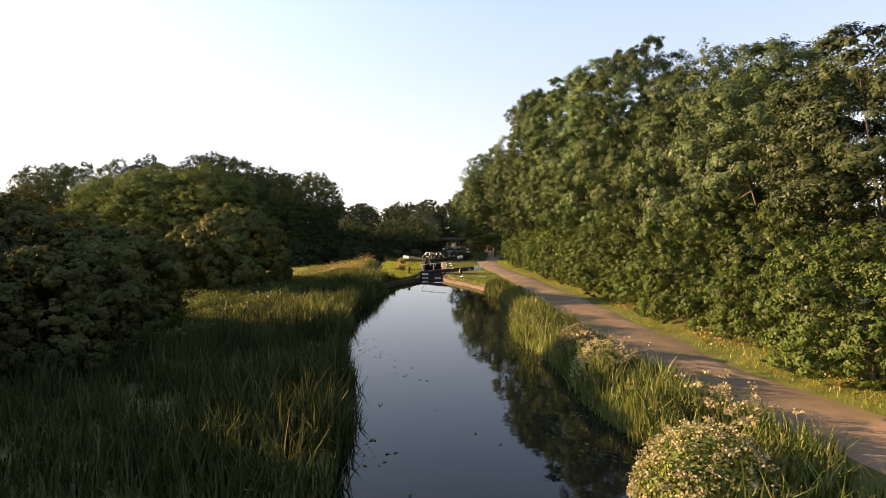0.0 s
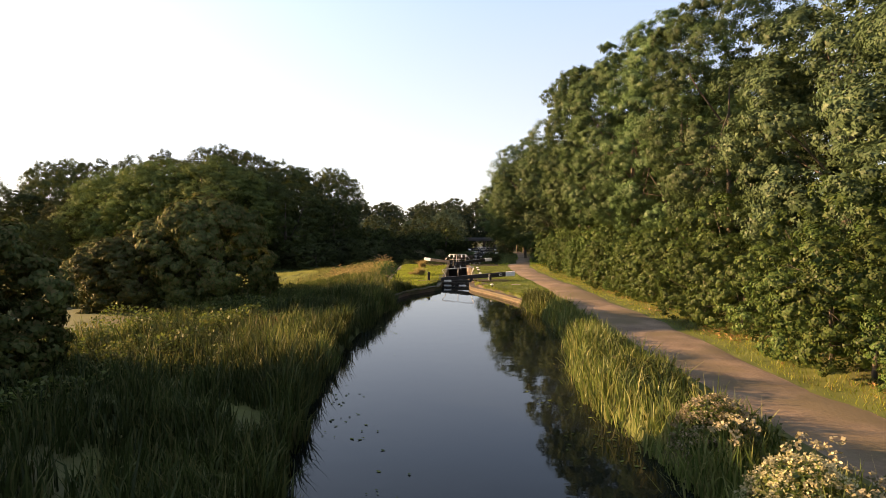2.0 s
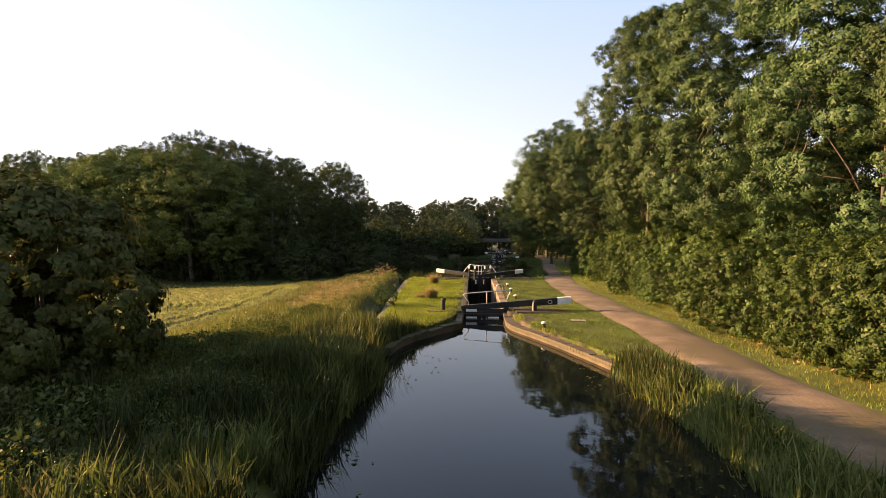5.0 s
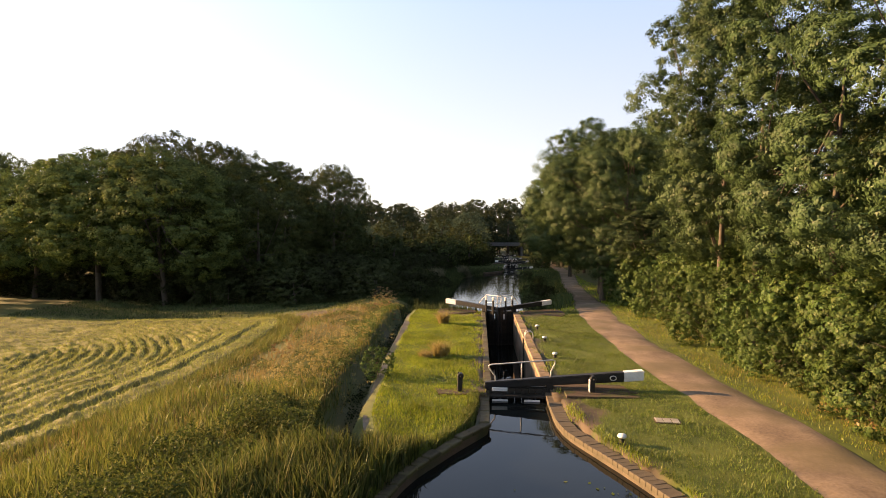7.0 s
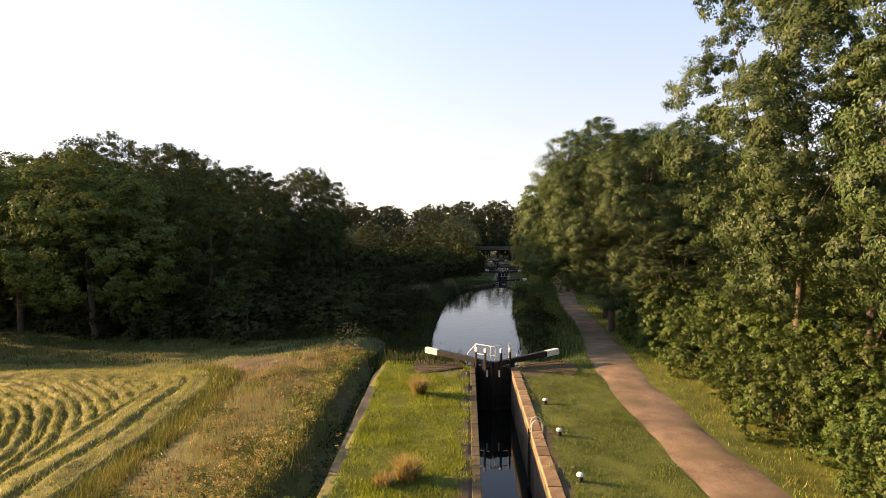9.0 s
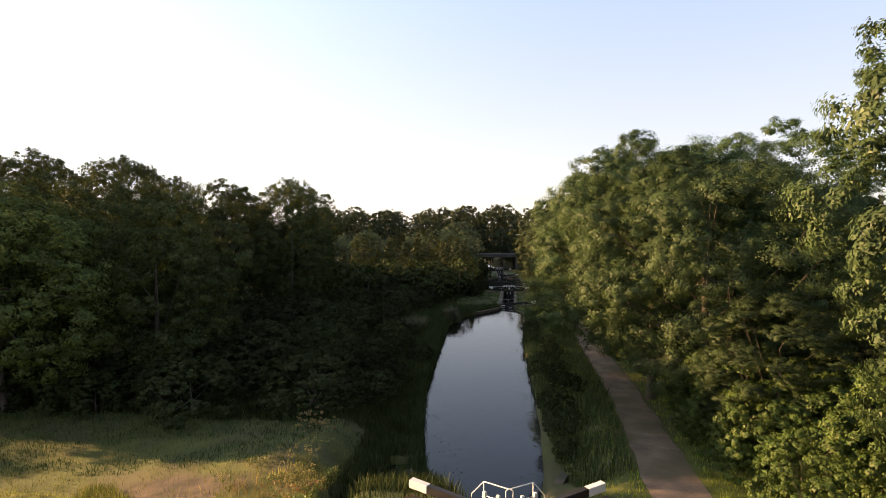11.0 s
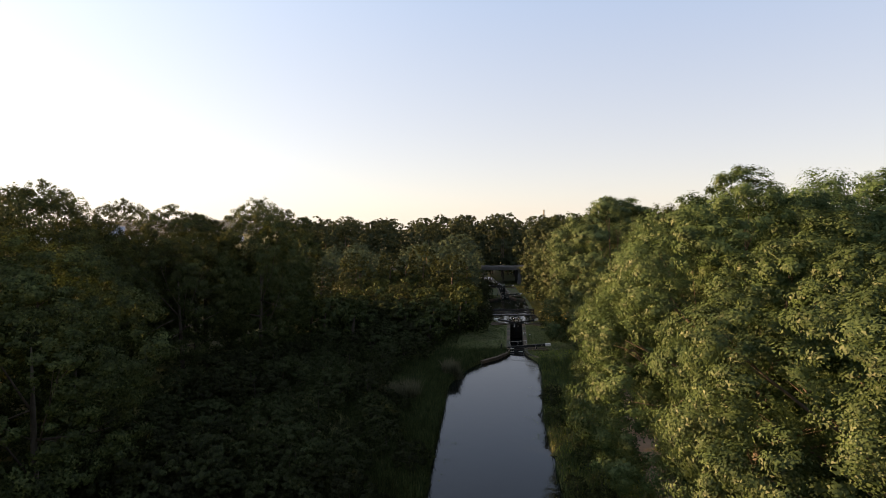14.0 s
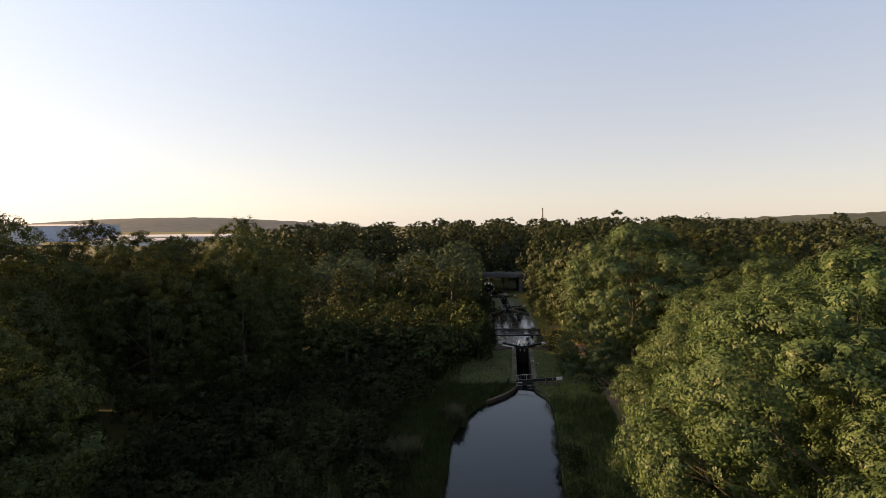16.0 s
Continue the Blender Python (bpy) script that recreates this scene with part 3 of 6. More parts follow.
chamber_wall_right = wall_between("wall_chamber_east", CHAMBER_R[::-1], 0.45, -4.5, 0.28, BRICK, "damp brick side wall of the lock chamber")
chamber_wall_left = wall_between("wall_chamber_west", CHAMBER_L[::-1], 0.40, -4.5, 0.28, BRICK, "damp mossy brick side wall of the lock chamber")
wing_wall_right = wall_between("wall_wing_east", WING_R[::-1], 0.50, -1.6, 0.15, BANK_BRICK, "sunlit tan brick wing wall curving to the lock")
wing_wall_left = wall_between("wall_wing_west", WING_L[::-1], 0.42, -1.6, 0.24, BRICK, "dark brick wing wall curving to the lock")
LOWER_R = local([(1.05, 21.8), (1.2, 23.5), (2.0, 26.5), (3.2, 29.5)])
LOWER_L = local([(-4.6, 29.5), (-2.6, 26.0), (-1.3, 23.5), (-1.05, 21.8)])
tail_wall_right = wall_between("wall_tail_east", LOWER_R[::-1], 0.45, -4.0, -0.9, BRICK, "brick tail wall below the lock gates")
tail_wall_left = wall_between("wall_tail_west", LOWER_L[::-1], 0.45, -4.0, -0.9, BRICK, "brick tail wall below the lock gates")


def plank_gate(gate, u0, u1, z0, z1, count=7, thick=0.09, name="plank"):
    w = (u1 - u0) / count
    base = None
    for k in range(count):
        if base is None:
            base = part(name, box(bmesh.new(), -w / 2 + 0.006, w / 2 - 0.006, -thick, 0, z0, z1, bevel=0.008), GATE_PLANK, gate)
            ob = base
        else:
            ob = new(name, base.data)
            ob.parent = gate
        ob.location = (u0 + w * (k + 0.5), 0, 0)


def beam_mesh(x0, x1, top0, top1, deep0, deep1, wide0, wide1):
    bm = bmesh.new()
    a = [(x0, s * wide0 / 2, z) for s, z in ((-1, top0 - deep0), (1, top0 - deep0), (1, top0), (-1, top0))]
    b = [(x1, s * wide1 / 2, z) for s, z in ((-1, top1 - deep1), (1, top1 - deep1), (1, top1), (-1, top1))]
    va, vb = [bm.verts.new(p) for p in a], [bm.verts.new(p) for p in b]
    for k in range(4):
        bm.faces.new((va[k], va[(k + 1) % 4], vb[(k + 1) % 4], vb[k]))
    bm.faces.new(va[::-1])
    bm.faces.new(vb)
    bmesh.ops.recalc_face_normals(bm, faces=bm.faces)
    bmesh.ops.bevel(bm, geom=list(bm.edges), offset=0.025, segments=2, affect="EDGES")
    return bm


def top_gate():
    g = thing("lock_gate", LOCK @ pose(0, 0.5, 0), "black timber single top lock gate with white-ended balance beam", "lock gate")
    b = part("balance_beam", beam_mesh(-1.3, 4.05, 0.20, 0.70, 0.26, 0.37, 0.26, 0.34), TIMBER, g)
    part("white_end", beam_mesh(4.04, 4.80, 0.70, 0.77, 0.375, 0.38, 0.345, 0.35), WHITE, b, "white painted beam end")
    bm = tube(bmesh.new(), [(3.62 + 0.115 * math.cos(q), -0.185, 0.47 + 0.085 * math.sin(q)) for q in (2 * math.pi * k / 14 for k in range(15))], [0.022] * 15, 6)
    part("iron_ring", bm, STEEL, b, "pale iron lifting ring", smooth=True)
    plank_gate(g, -1.2, 1.2, -3.6, -0.02, 9)
    bm = bmesh.new()
    for z in (-0.08, -0.75, -1.6):
        box(bm, -1.2, 1.2, 0.0, 0.16, z - 0.11, z + 0.11, bevel=0.012)
    part("cross_rail", bm, TIMBER, g)
    part("heel_post", box(bmesh.new(), 1.08, 1.36, -0.14, 0.16, -3.6, 0.38, bevel=0.04), TIMBER, g)
    part("mitre_post", box(bmesh.new(), -1.34, -1.14, -0.12, 0.14, -3.6, 0.10, bevel=0.03), TIMBER, g)
    part("walkway_board", box(bmesh.new(), -1.3, 1.3, -0.48, -0.16, -0.28, -0.21, bevel=0.01), GATE_PLANK, g)
    for u in (-0.72, 0.50):
        part("white_board", box(bmesh.new(), u - 0.30, u + 0.30, -0.52, -0.485, -0.38, -0.20, bevel=0.006), WHITE, g, "white painted step board").location = (0, 0, -0.15)
        part("bracket", box(bmesh.new(), u - 0.05, u + 0.05, -0.485, -0.09, -0.50, -0.41, bevel=0.008), IRON, g)
    part("sill_board", box(bmesh.new(), -1.02, -0.42, -0.20, -0.165, -0.12, 0.02, bevel=0.006), WHITE, g, "white painted board below the beam")
    bm = tube(bmesh.new(), [(-0.88, 0, 0.16), (-0.90, 0, 0.42), (-1.14, 0, 0.74), (-1.16, 0, 0.82), (-1.08, 0, 0.87), (0.1, 0, 0.98), (1.32, 0, 1.09), (1.42, 0, 1.07), (1.43, 0, 0.98), (1.28, 0, 0.66), (1.25, 0, 0.38)], [0.027] * 11, 8)
    part("handrail", bm, STEEL, g, "bent galvanised tube handrail", smooth=True)
    part("rail_post", tube(bmesh.new(), [(0.13, 0, 0.28), (0.13, 0, 0.975)], [0.025] * 2, 8), STEEL, g, smooth=True)
    part("anchor_strap", box(bmesh.new(), 1.02, 1.75, -0.04, 0.04, 0.02, 0.05, bevel=0.005), IRON, g)
    return g


def paddle_stand(u, v, tall, label, white_side=True):
    g = thing("paddle_stand", LOCK @ pose(u, v, -0.04, 0, 0, 4), label, "paddle gear", "paddle stands")
    part("post", box(bmesh.new(), -0.095, 0.095, -0.09, 0.09, -0.05, tall, bevel=0.025), IRON, g)
    bm = bmesh.new()
    turned(bm, [(0.10, -0.10), (0.12, -0.07), (0.12, 0.07), (0.10, 0.10)], 14, Matrix.Translation((0.02, 0, tall)) @ Matrix.Rotation(radians(90), 4, "X"))
    part("gear_cover", bm, IRON, g)
    part("spindle", tube(bmesh.new(), [(0.02, -0.22, tall), (0.02, 0.0, tall)], [0.028, 0.028], 8), IRON, g)
    part("rack_bar", box(bmesh.new(), -0.09, -0.05, -0.02, 0.02, 0.1, tall + 0.16, bevel=0.005), IRON, g)
    if white_side:
        part("white_face", box(bmesh.new(), -0.12, -0.097, -0.085, 0.085, 0.0, tall - 0.02, bevel=0.005), WHITE, g, "white painted side")
    part("base_plate", box(bmesh.new(), -0.25, 0.25, -0.22, 0.22, -0.08, -0.01, bevel=0.01), CONCRETE, g)
    return g


def bollard(x, y):
    g = thing("bollard", Matrix.Translation((x, y, float(height(x, y)) - 0.02)) @ Matrix.Scale(0.76, 4), "black iron mooring bollard with white painted cap", "bollard", "mooring bollards")
    part("shaft", turned(bmesh.new(), [(0.16, 0), (0.16, 0.04), (0.11, 0.06), (0.10, 0.22), (0.13, 0.26)], 14), IRON, g, smooth=False)
    part("cap", turned(bmesh.new(), [(0.13, 0.26), (0.175, 0.28), (0.18, 0.33), (0.14, 0.385), (0.06, 0.41), (0.01, 0.415)], 14), WHITE, g, "white painted cap", smooth=True)
    return g


def grab_rail():
    g = thing("ladder_rail", LOCK @ pose(1.06, 10.85, 0), "galvanised hoop grab rails over the lock ladder", "ladder")
    for v in (-0.22, 0.22):
        pts = [(0.02, v, -0.25), (0.02, v, 0.30), (0.08, v, 0.42), (0.20, v, 0.48), (0.34, v, 0.45), (0.43, v, 0.36), (0.46, v, 0.24), (0.46, v, -0.10)]
        part("hoop", tube(bmesh.new(), pts, [0.024] * len(pts), 8), STEEL, g, smooth=True)
    for k in range(9):
        part("rung", tube(bmesh.new(), [(-0.06, -0.22, -0.25 - 0.28 * k), (-0.06, 0.22, -0.25 - 0.28 * k)], [0.014] * 2, 6), IRON, g)
    for v in (-0.22, 0.22):
        part("stile", box(bmesh.new(), -0.085, -0.035, v - 0.02, v + 0.02, -2.8, 0.0), IRON, g)
    return g


def bottom_gate(side):
    """One of the two mitred gates; side -1 left, 1 right, seen from upstream."""
    heel, mitre = Vector((side * 1.12, 21.75)), Vector((0, 21.1))
    turn = math.atan2(heel.y - mitre.y, (heel.x - mitre.x))
    g = thing("lock_gate", LOCK @ Matrix.Translation((mitre.x, mitre.y, 0)) @ Matrix.Rotation(turn, 4, "Z"), "black timber mitred bottom lock gate with white-ended balance beam", "lock gate", "mitred bottom gates")
    w = (heel - mitre).length
    f = 1 if side > 0 else -1                       # upstream lies at -y for the right gate, +y for the left one
    b = part("balance_beam", beam_mesh(0.02, 3.75, 0.42, 0.72, 0.26, 0.34, 0.26, 0.32), TIMBER, g)
    part("white_end", beam_mesh(3.74, 4.65, 0.72, 0.79, 0.345, 0.35, 0.325, 0.33), WHITE, b, "white painted beam end")
    plank_gate(g, 0.0, w, -4.2, 0.10, 5)
    part("mitre_post", box(bmesh.new(), -0.02, 0.16, -0.12, 0.12, -4.2, 0.2, bevel=0.03), TIMBER, g)
    part("heel_post", box(bmesh.new(), w - 0.14, w + 0.12, -0.14, 0.14, -4.2, 0.42, bevel=0.04), TIMBER, g)
    part("collar_strap", box(bmesh.new(), w - 0.16, w + 0.5, -0.05, 0.05, 0.02, 0.05, bevel=0.005), IRON, g)
    for u in (0.42, 1.02):
        p = part("paddle_post", box(bmesh.new(), u - 0.06, u + 0.06, -0.19 * f - 0.05, -0.19 * f + 0.05, -0.5, 0.95, bevel=0.015), IRON, g)
        part("white_head", box(bmesh.new(), u - 0.075, u + 0.075, -0.19 * f - 0.065, -0.19 * f + 0.065, 0.93, 1.18, bevel=0.02), WHITE, p, "white painted head")
    for u in (0.30,):
        part("paddle_plate", box(bmesh.new(), u - 0.05, u + 0.05, -0.17 * f - 0.02, -0.17 * f + 0.02, -0.45, -0.05, bevel=0.005), WHITE, g, "white gauge board")
    y = 0.45 * f
    part("walkway_board", box(bmesh.new(), 0.0, w + 0.2, min(0.12 * f, 0.5 * f), max(0.12 * f, 0.5 * f), 0.06, 0.12, bevel=0.01), GATE_PLANK, g)
    pts = [(0.10, y, 0.10), (0.10, y, 1.16), (0.16, y, 1.20), (w + 0.1, y, 1.24), (w + 0.65, y, 0.62), (w + 0.68, y, -0.05)]
    part("handrail", tube(bmesh.new(), pts, [0.026] * len(pts), 8), WHITE, g, "white painted tube handrail", smooth=True)
    part("rail_post", tube(bmesh.new(), [(w + 0.1, y, 0.1), (w + 0.1, y, 1.23)], [0.026] * 2, 8), WHITE, g, smooth=True)
    part("mid_rail", tube(bmesh.new(), [(0.10, y, 0.66), (w + 0.1, y, 0.68)], [0.018] * 2, 8), WHITE, g, smooth=True)
    return g


lock_things = [top_gate(), paddle_stand(2.76, -0.05, 0.56, "black paddle stand with a white side on the lockside"), paddle_stand(-2.25, -0.38, 0.66, "black paddle stand on a bare patch of lockside", False),
               bottom_gate(-1), bottom_gate(1), grab_rail()]
for x, y in ((1.75, 51.95), (1.12, 63.45), (1.02, 67.6), (0.97, 71.85)):
    lock_things.append(bollard(x, y))


def access_cover():
    """A pair of pale concrete slabs let into the turf beside the towpath."""
    g = thing("access_cover", Matrix.Translation((3.66, 54.05, float(height(3.66, 54.05)) + 0.035)) @ Matrix.Rotation(radians(-6), 4, "Z") @ Matrix.Diagonal((0.72, 0.62, 0.5, 1)), "pale concrete cover slabs sunk in the turf", "cover")
    for k in range(3):
        part("slab", box(bmesh.new(), -0.52 + 0.35 * k, -0.20 + 0.35 * k, -0.36, 0.36, -0.1, 0.03, bevel=0.015), CONCRETE, g)
    part("frame", box(bmesh.new(), -0.57, 0.57, -0.41, 0.41, -0.12, 0.0, bevel=0.01), EARTH, g)


access_cover()


def quadrant(name, centre, r0, r1, a0, a1, label):
    """The worn brick arc that the balance beam is pushed along."""
    g = thing(name, LOCK @ Matrix.Translation((*centre, 0.0)), label, "paving", "beam quadrants", kind="structure")
    bm, n = bmesh.new(), 18
    for z, flip in ((0.02, False),):
        inner = [bm.verts.new((r0 * math.cos(t), r0 * math.sin(t), z)) for t in (radians(a0 + (a1 - a0) * k / n) for k in range(n + 1))]
        outer = [bm.verts.new((r1 * math.cos(t), r1 * math.sin(t), z + 0.015 * (k % 2))) for k, t in ((k, radians(a0 + (a1 - a0) * k / n)) for k in range(n + 1))]
        for k in range(n):
            bm.faces.new((inner[k], outer[k], outer[k + 1], inner[k + 1]))
    solid = bmesh.ops.extrude_face_region(bm, geom=list(bm.faces))
    bmesh.ops.translate(bm, vec=(0, 0, -0.2), verts=[v for v in solid["geom"] if isinstance(v, bmesh.types.BMVert)])
    bmesh.ops.recalc_face_normals(bm, faces=bm.faces)
    part("bed", bm, EARTH, g)
    tread = box(bmesh.new(), r0 + 0.15, r1 - 0.1, -0.07, 0.07, 0.0, 0.045, bevel=0.012)
    me = bpy.data.meshes.new("tread")
    tread.to_mesh(me)
    tread.free()
    me.materials.append(EARTH)
    k = 0
    while a0 + 4 + 14 * k < a1:
        o = new("tread", me)
        o.parent = g
        o.rotation_euler = (0, 0, radians(a0 + 4 + 14 * k))
        k += 1
    return g


def apron(u0, u1, v0, v1, treads, label):
    """A worn platform of old timbers and trodden earth beside the top gate."""
    g = thing("lockside_apron", LOCK, label, "paving", kind="structure")
    rows = int((v1 - v0) / 0.3)
    r = random.Random(int(u0 * 10) + 5)
    for k in range(rows):
        a, b = v0 + (v1 - v0) * k / rows, v0 + (v1 - v0) * (k + 1) / rows
        part("timber", box(bmesh.new(), u0 + r.uniform(-0.25, 0.25), u1 + r.uniform(-0.35, 0.25), a + 0.012, b - 0.012, -0.2, 0.015 + r.uniform(-0.02, 0.03), bevel=0.012), EARTH, g)
    for k in range(treads):
        u = u0 + (u1 - u0) * (k + 0.6) / treads
        part("tread", box(bmesh.new(), u - 0.05, u + 0.05, v0 + 0.15, v1 - 0.3, 0.0, 0.075, bevel=0.012), EARTH, g)
    return g


quadrants = [quadrant("beam_quadrant", (1.15, 21.75), 0.6, 3.7, -32, 34, "worn brown brick quadrant with raised treads under the beam"),
             quadrant("beam_quadrant", (-1.15, 21.75), 0.6, 3.5, 146, 212, "worn brown brick quadrant with raised treads under the beam"),
             apron(1.5, 4.3, -0.75, 1.15, 0, "worn brown timber platform under the balance beam"),
             apron(-3.0, -1.45, -0.75, 0.15, 0, "worn brown timber patch round the paddle stand")]

# the two lower locks of the flight
LOCK_TWO = Matrix.Translation((2.5, 156.6, -1.58)) @ Matrix.Rotation(radians(-3.6), 4, "Z")
LOCK_THREE = Matrix.Translation((5.0, 238.6, -3.58)) @ Matrix.Rotation(radians(0.3), 4, "Z")
for m in (LOCK_TWO, LOCK_THREE):
    move = m @ LOCK.inverted()
    for ob in lock_things[:6] + [lock_things[8]] + quadrants[:3]:
        copy_thing(ob, move @ ob.matrix_basis)
    for u0, v0, v1, flip in ((1.05, -1.6, 21.8, 1), (-1.05, -1.6, 21.8, -1)):
        rows = [tuple((m @ Vector((u0, v, 0))).xy) for v in (v0, v1)]
        wall_between("wall_chamber", rows if flip < 0 else rows[::-1], 0.5 if flip < 0 else 0.5, m.translation.z - 5, m.translation.z + 0.02, BRICK, "damp brick side wall of a lower lock chamber")
    for s in (-1, 1):
        rows = [tuple((m @ Vector((s * u, v, 0))).xy) for u, v in ((1.0, -0.6), (1.3, -2.6), (2.6, -5.5), (4.6, -8.2))]
        wall_between("wall_wing", rows if s < 0 else rows, 0.4 * s, m.translation.z - 3, m.translation.z - 0.02, BRICK, "brick wing wall of a lower lock")


def footbridge():
    g = thing("footbridge", Matrix.Translation((3.5, 192.5, -3.7)), "dark timber footbridge with two long rails", "footbridge")
    part("deck", box(bmesh.new(), -5.2, 5.2, -0.6, 0.6, 1.5, 1.7, bevel=0.03), TIMBER, g)
    for y in (-0.6, 0.6):
        part("rail", box(bmesh.new(), -5.4, 5.0, y - 0.06, y + 0.06, 2.55, 2.75, bevel=0.02), TIMBER, g)
        part("rail", box(bmesh.new(), -5.4, 5.0, y - 0.05, y + 0.05, 2.05, 2.2, bevel=0.02), TIMBER, g)
        for x in (-5.1, -1.7, 1.7, 4.9):
            part("post", box(bmesh.new(), x - 0.07, x + 0.07, y - 0.07, y + 0.07, 1.5, 2.85, bevel=0.01), TIMBER, g)
    for x in (-5.0, 5.0):
        part("abutment", box(bmesh.new(), x - 0.5, x + 0.5, -0.8, 0.8, -1.5, 1.5, bevel=0.03), BRICK, g)


footbridge()


def ditch_kerb():
    ys = np.arange(51.0, 78.2, 1.0)
    rows = [(float(x) + 0.80, float(y)) for x, y in zip(along(DITCH, ys), ys)]
    wall_between("kerb", rows[::-1], 0.42, -1.0, 0.37, DITCH_STONE, "worn concrete edge of the overflow ditch")


ditch_kerb()


# ---- plants ----
rng = np.random.default_rng(7)


def leaf_mesh(name, centre, normal, length, width, turn_to=None, simple=False):
    """Folded leaves of four corners, or simple ones of three, at the centres, facing along the normals."""
    n = len(centre)
    normal = normal / (np.linalg.norm(normal, axis=1, keepdims=True) + 1e-9)
    ref = rng.normal(size=(n, 3))
    if turn_to is not None:
        ref = 0.6 * ref + turn_to
    along_leaf = ref - normal * np.sum(ref * normal, 1, keepdims=True)
    along_leaf /= np.linalg.norm(along_leaf, axis=1, keepdims=True) + 1e-9
    side = np.cross(normal, along_leaf)
    l, w = length[:, None], width[:, None]
    if simple:
        co = np.stack([centre - along_leaf * l * 0.45 - side * w * 0.55, centre - along_leaf * l * 0.3 + side * w * 0.55, centre + along_leaf * l * 0.55], 1).reshape(-1, 3)
        return sheet(name, co, np.arange(3 * n).reshape(n, 3))
    co = np.stack([centre - along_leaf * l * 0.5, centre + side * w * 0.5 - normal * w * 0.18, centre + along_leaf * l * 0.5 - normal * l * 0.12, centre - side * w * 0.5 - normal * w * 0.18], 1).reshape(-1, 3)
    return sheet(name, co, np.arange(4 * n).reshape(n, 4))


def unit(n):
    v = rng.normal(size=(n, 3))
    return v / np.linalg.norm(v, axis=1, keepdims=True)


def crown_points(tall, base, radius, lobes, clumps, leaves, airy=0.0, power=2.15, flat=0.85, sprig=0.14, lobe=0.32):
    """Leaf places and facings of a crown: lobes spread evenly over a rounded envelope, each of small clumps of leaves."""
    k = np.arange(lobes) + 0.5
    up = 1 - 1.86 * k / lobes
    theta = np.pi * (1 + 5 ** 0.5) * k + rng.uniform(0, 6.28) + rng.normal(0, 0.25, lobes)
    ring = np.power(np.clip(1 - np.abs(up) ** power, 0, 1), 1 / power)
    bulge = 1 + 0.13 * np.sin(2 * theta + rng.uniform(0, 6)) + 0.09 * np.sin(3 * theta + 4 * up + rng.uniform(0, 6))
    size = radius * lobe * rng.uniform(0.75, 1.25, lobes) * (1 - 0.35 * airy)
    half = (tall - base) / 2
    r = (radius - size * 0.8) * ring * bulge * rng.uniform(0.76 - 0.2 * airy, 1.08, lobes)
    z = base + half + up * (half - size * 0.62) * rng.uniform(0.9, 1.04, lobes) + 0.05 * half * np.sin(2 * theta)
    centre = np.stack([r * np.cos(theta), r * np.sin(theta), z], 1)
    out = np.stack([ring * np.cos(theta), ring * np.sin(theta), up + 0.15], 1)
    out /= np.linalg.norm(out, axis=1, keepdims=True) + 1e-6
    n = lobes * clumps
    d = unit(n).reshape(lobes, clumps, 3) + 0.75 * out[:, None] + np.array([0, 0, 0.12])
    d /= np.linalg.norm(d, axis=2, keepdims=True)
    reach = rng.uniform(0.62, 1.0, (lobes, clumps, 1)) + sprig * (rng.uniform(0, 1, (lobes, clumps, 1)) > 0.9)
    cc = centre[:, None] + d * size[:, None, None] * reach * np.array([1, 1, flat])
    cs = size[:, None] * rng.uniform(0.17, 0.33, (lobes, clumps))
    dd = unit(n * leaves).reshape(lobes, clumps, leaves, 3) + 0.55 * d[:, :, None]
    dd /= np.linalg.norm(dd, axis=3, keepdims=True)
    p = cc[:, :, None] + dd * cs[:, :, None, None] * rng.uniform(0.3, 1.08, (lobes, clumps, leaves, 1)) * np.array([1, 1, 0.75])
    nn = dd * 0.75 + d[:, :, None] * 0.6 + 0.2 * out[:, None, None] + np.array([0, 0, 0.06]) + 0.26 * unit(n * leaves).reshape(lobes, clumps, leaves, 3)
    p, nn = p.reshape(-1, 3), nn.reshape(-1, 3)
    p[:, 2] = np.maximum(p[:, 2], 0.05)
    return p, nn, centre


def trunk_mesh(tall, base, radius, centres, thick, limbs, seed):
    r = random.Random(seed)
    bm = bmesh.new()
    lean = Vector((r.uniform(-0.4, 0.4), r.uniform(-0.4, 0.4), 0))
    top = base + 0.62 * (tall - base)
    path = [Vector((0, 0, -0.4)), Vector((0, 0, 0.25)) + 0.02 * lean, Vector((0, 0, top * 0.35)) + lean * 0.5, Vector((0, 0, top * 0.7)) + lean, Vector((0, 0, top)) + lean * 0.8]
    tube(bm, path, [thick * 1.45, thick, thick * 0.8, thick * 0.5, thick * 0.16], 8)
    order = list(range(len(centres)))
    r.shuffle(order)
    for k in order[:limbs]:
        c = Vector(centres[k])
        start = path[2].lerp(path[4], r.uniform(-0.2, 0.85)) if c.z > top * 0.4 else path[1].lerp(path[2], r.uniform(0.5, 1.0))
        mid = start.lerp(c, 0.5) + Vector((0, 0, -0.06 * (c - start).length)) + Vector((r.uniform(-0.3, 0.3), r.uniform(-0.3, 0.3), r.uniform(0, 0.4)))
        t = thick * r.uniform(0.22, 0.4)
        tube(bm, [start, mid, c], [t, t * 0.6, t * 0.15], 5)
        for q in range(2):
            e = c + Vector((r.uniform(-1, 1), r.uniform(-1, 1), r.uniform(-0.2, 1))) * radius * 0.12
            tube(bm, [mid.lerp(c, 0.3 + 0.3 * q), e], [t * 0.4, t * 0.08], 4)
    return bm


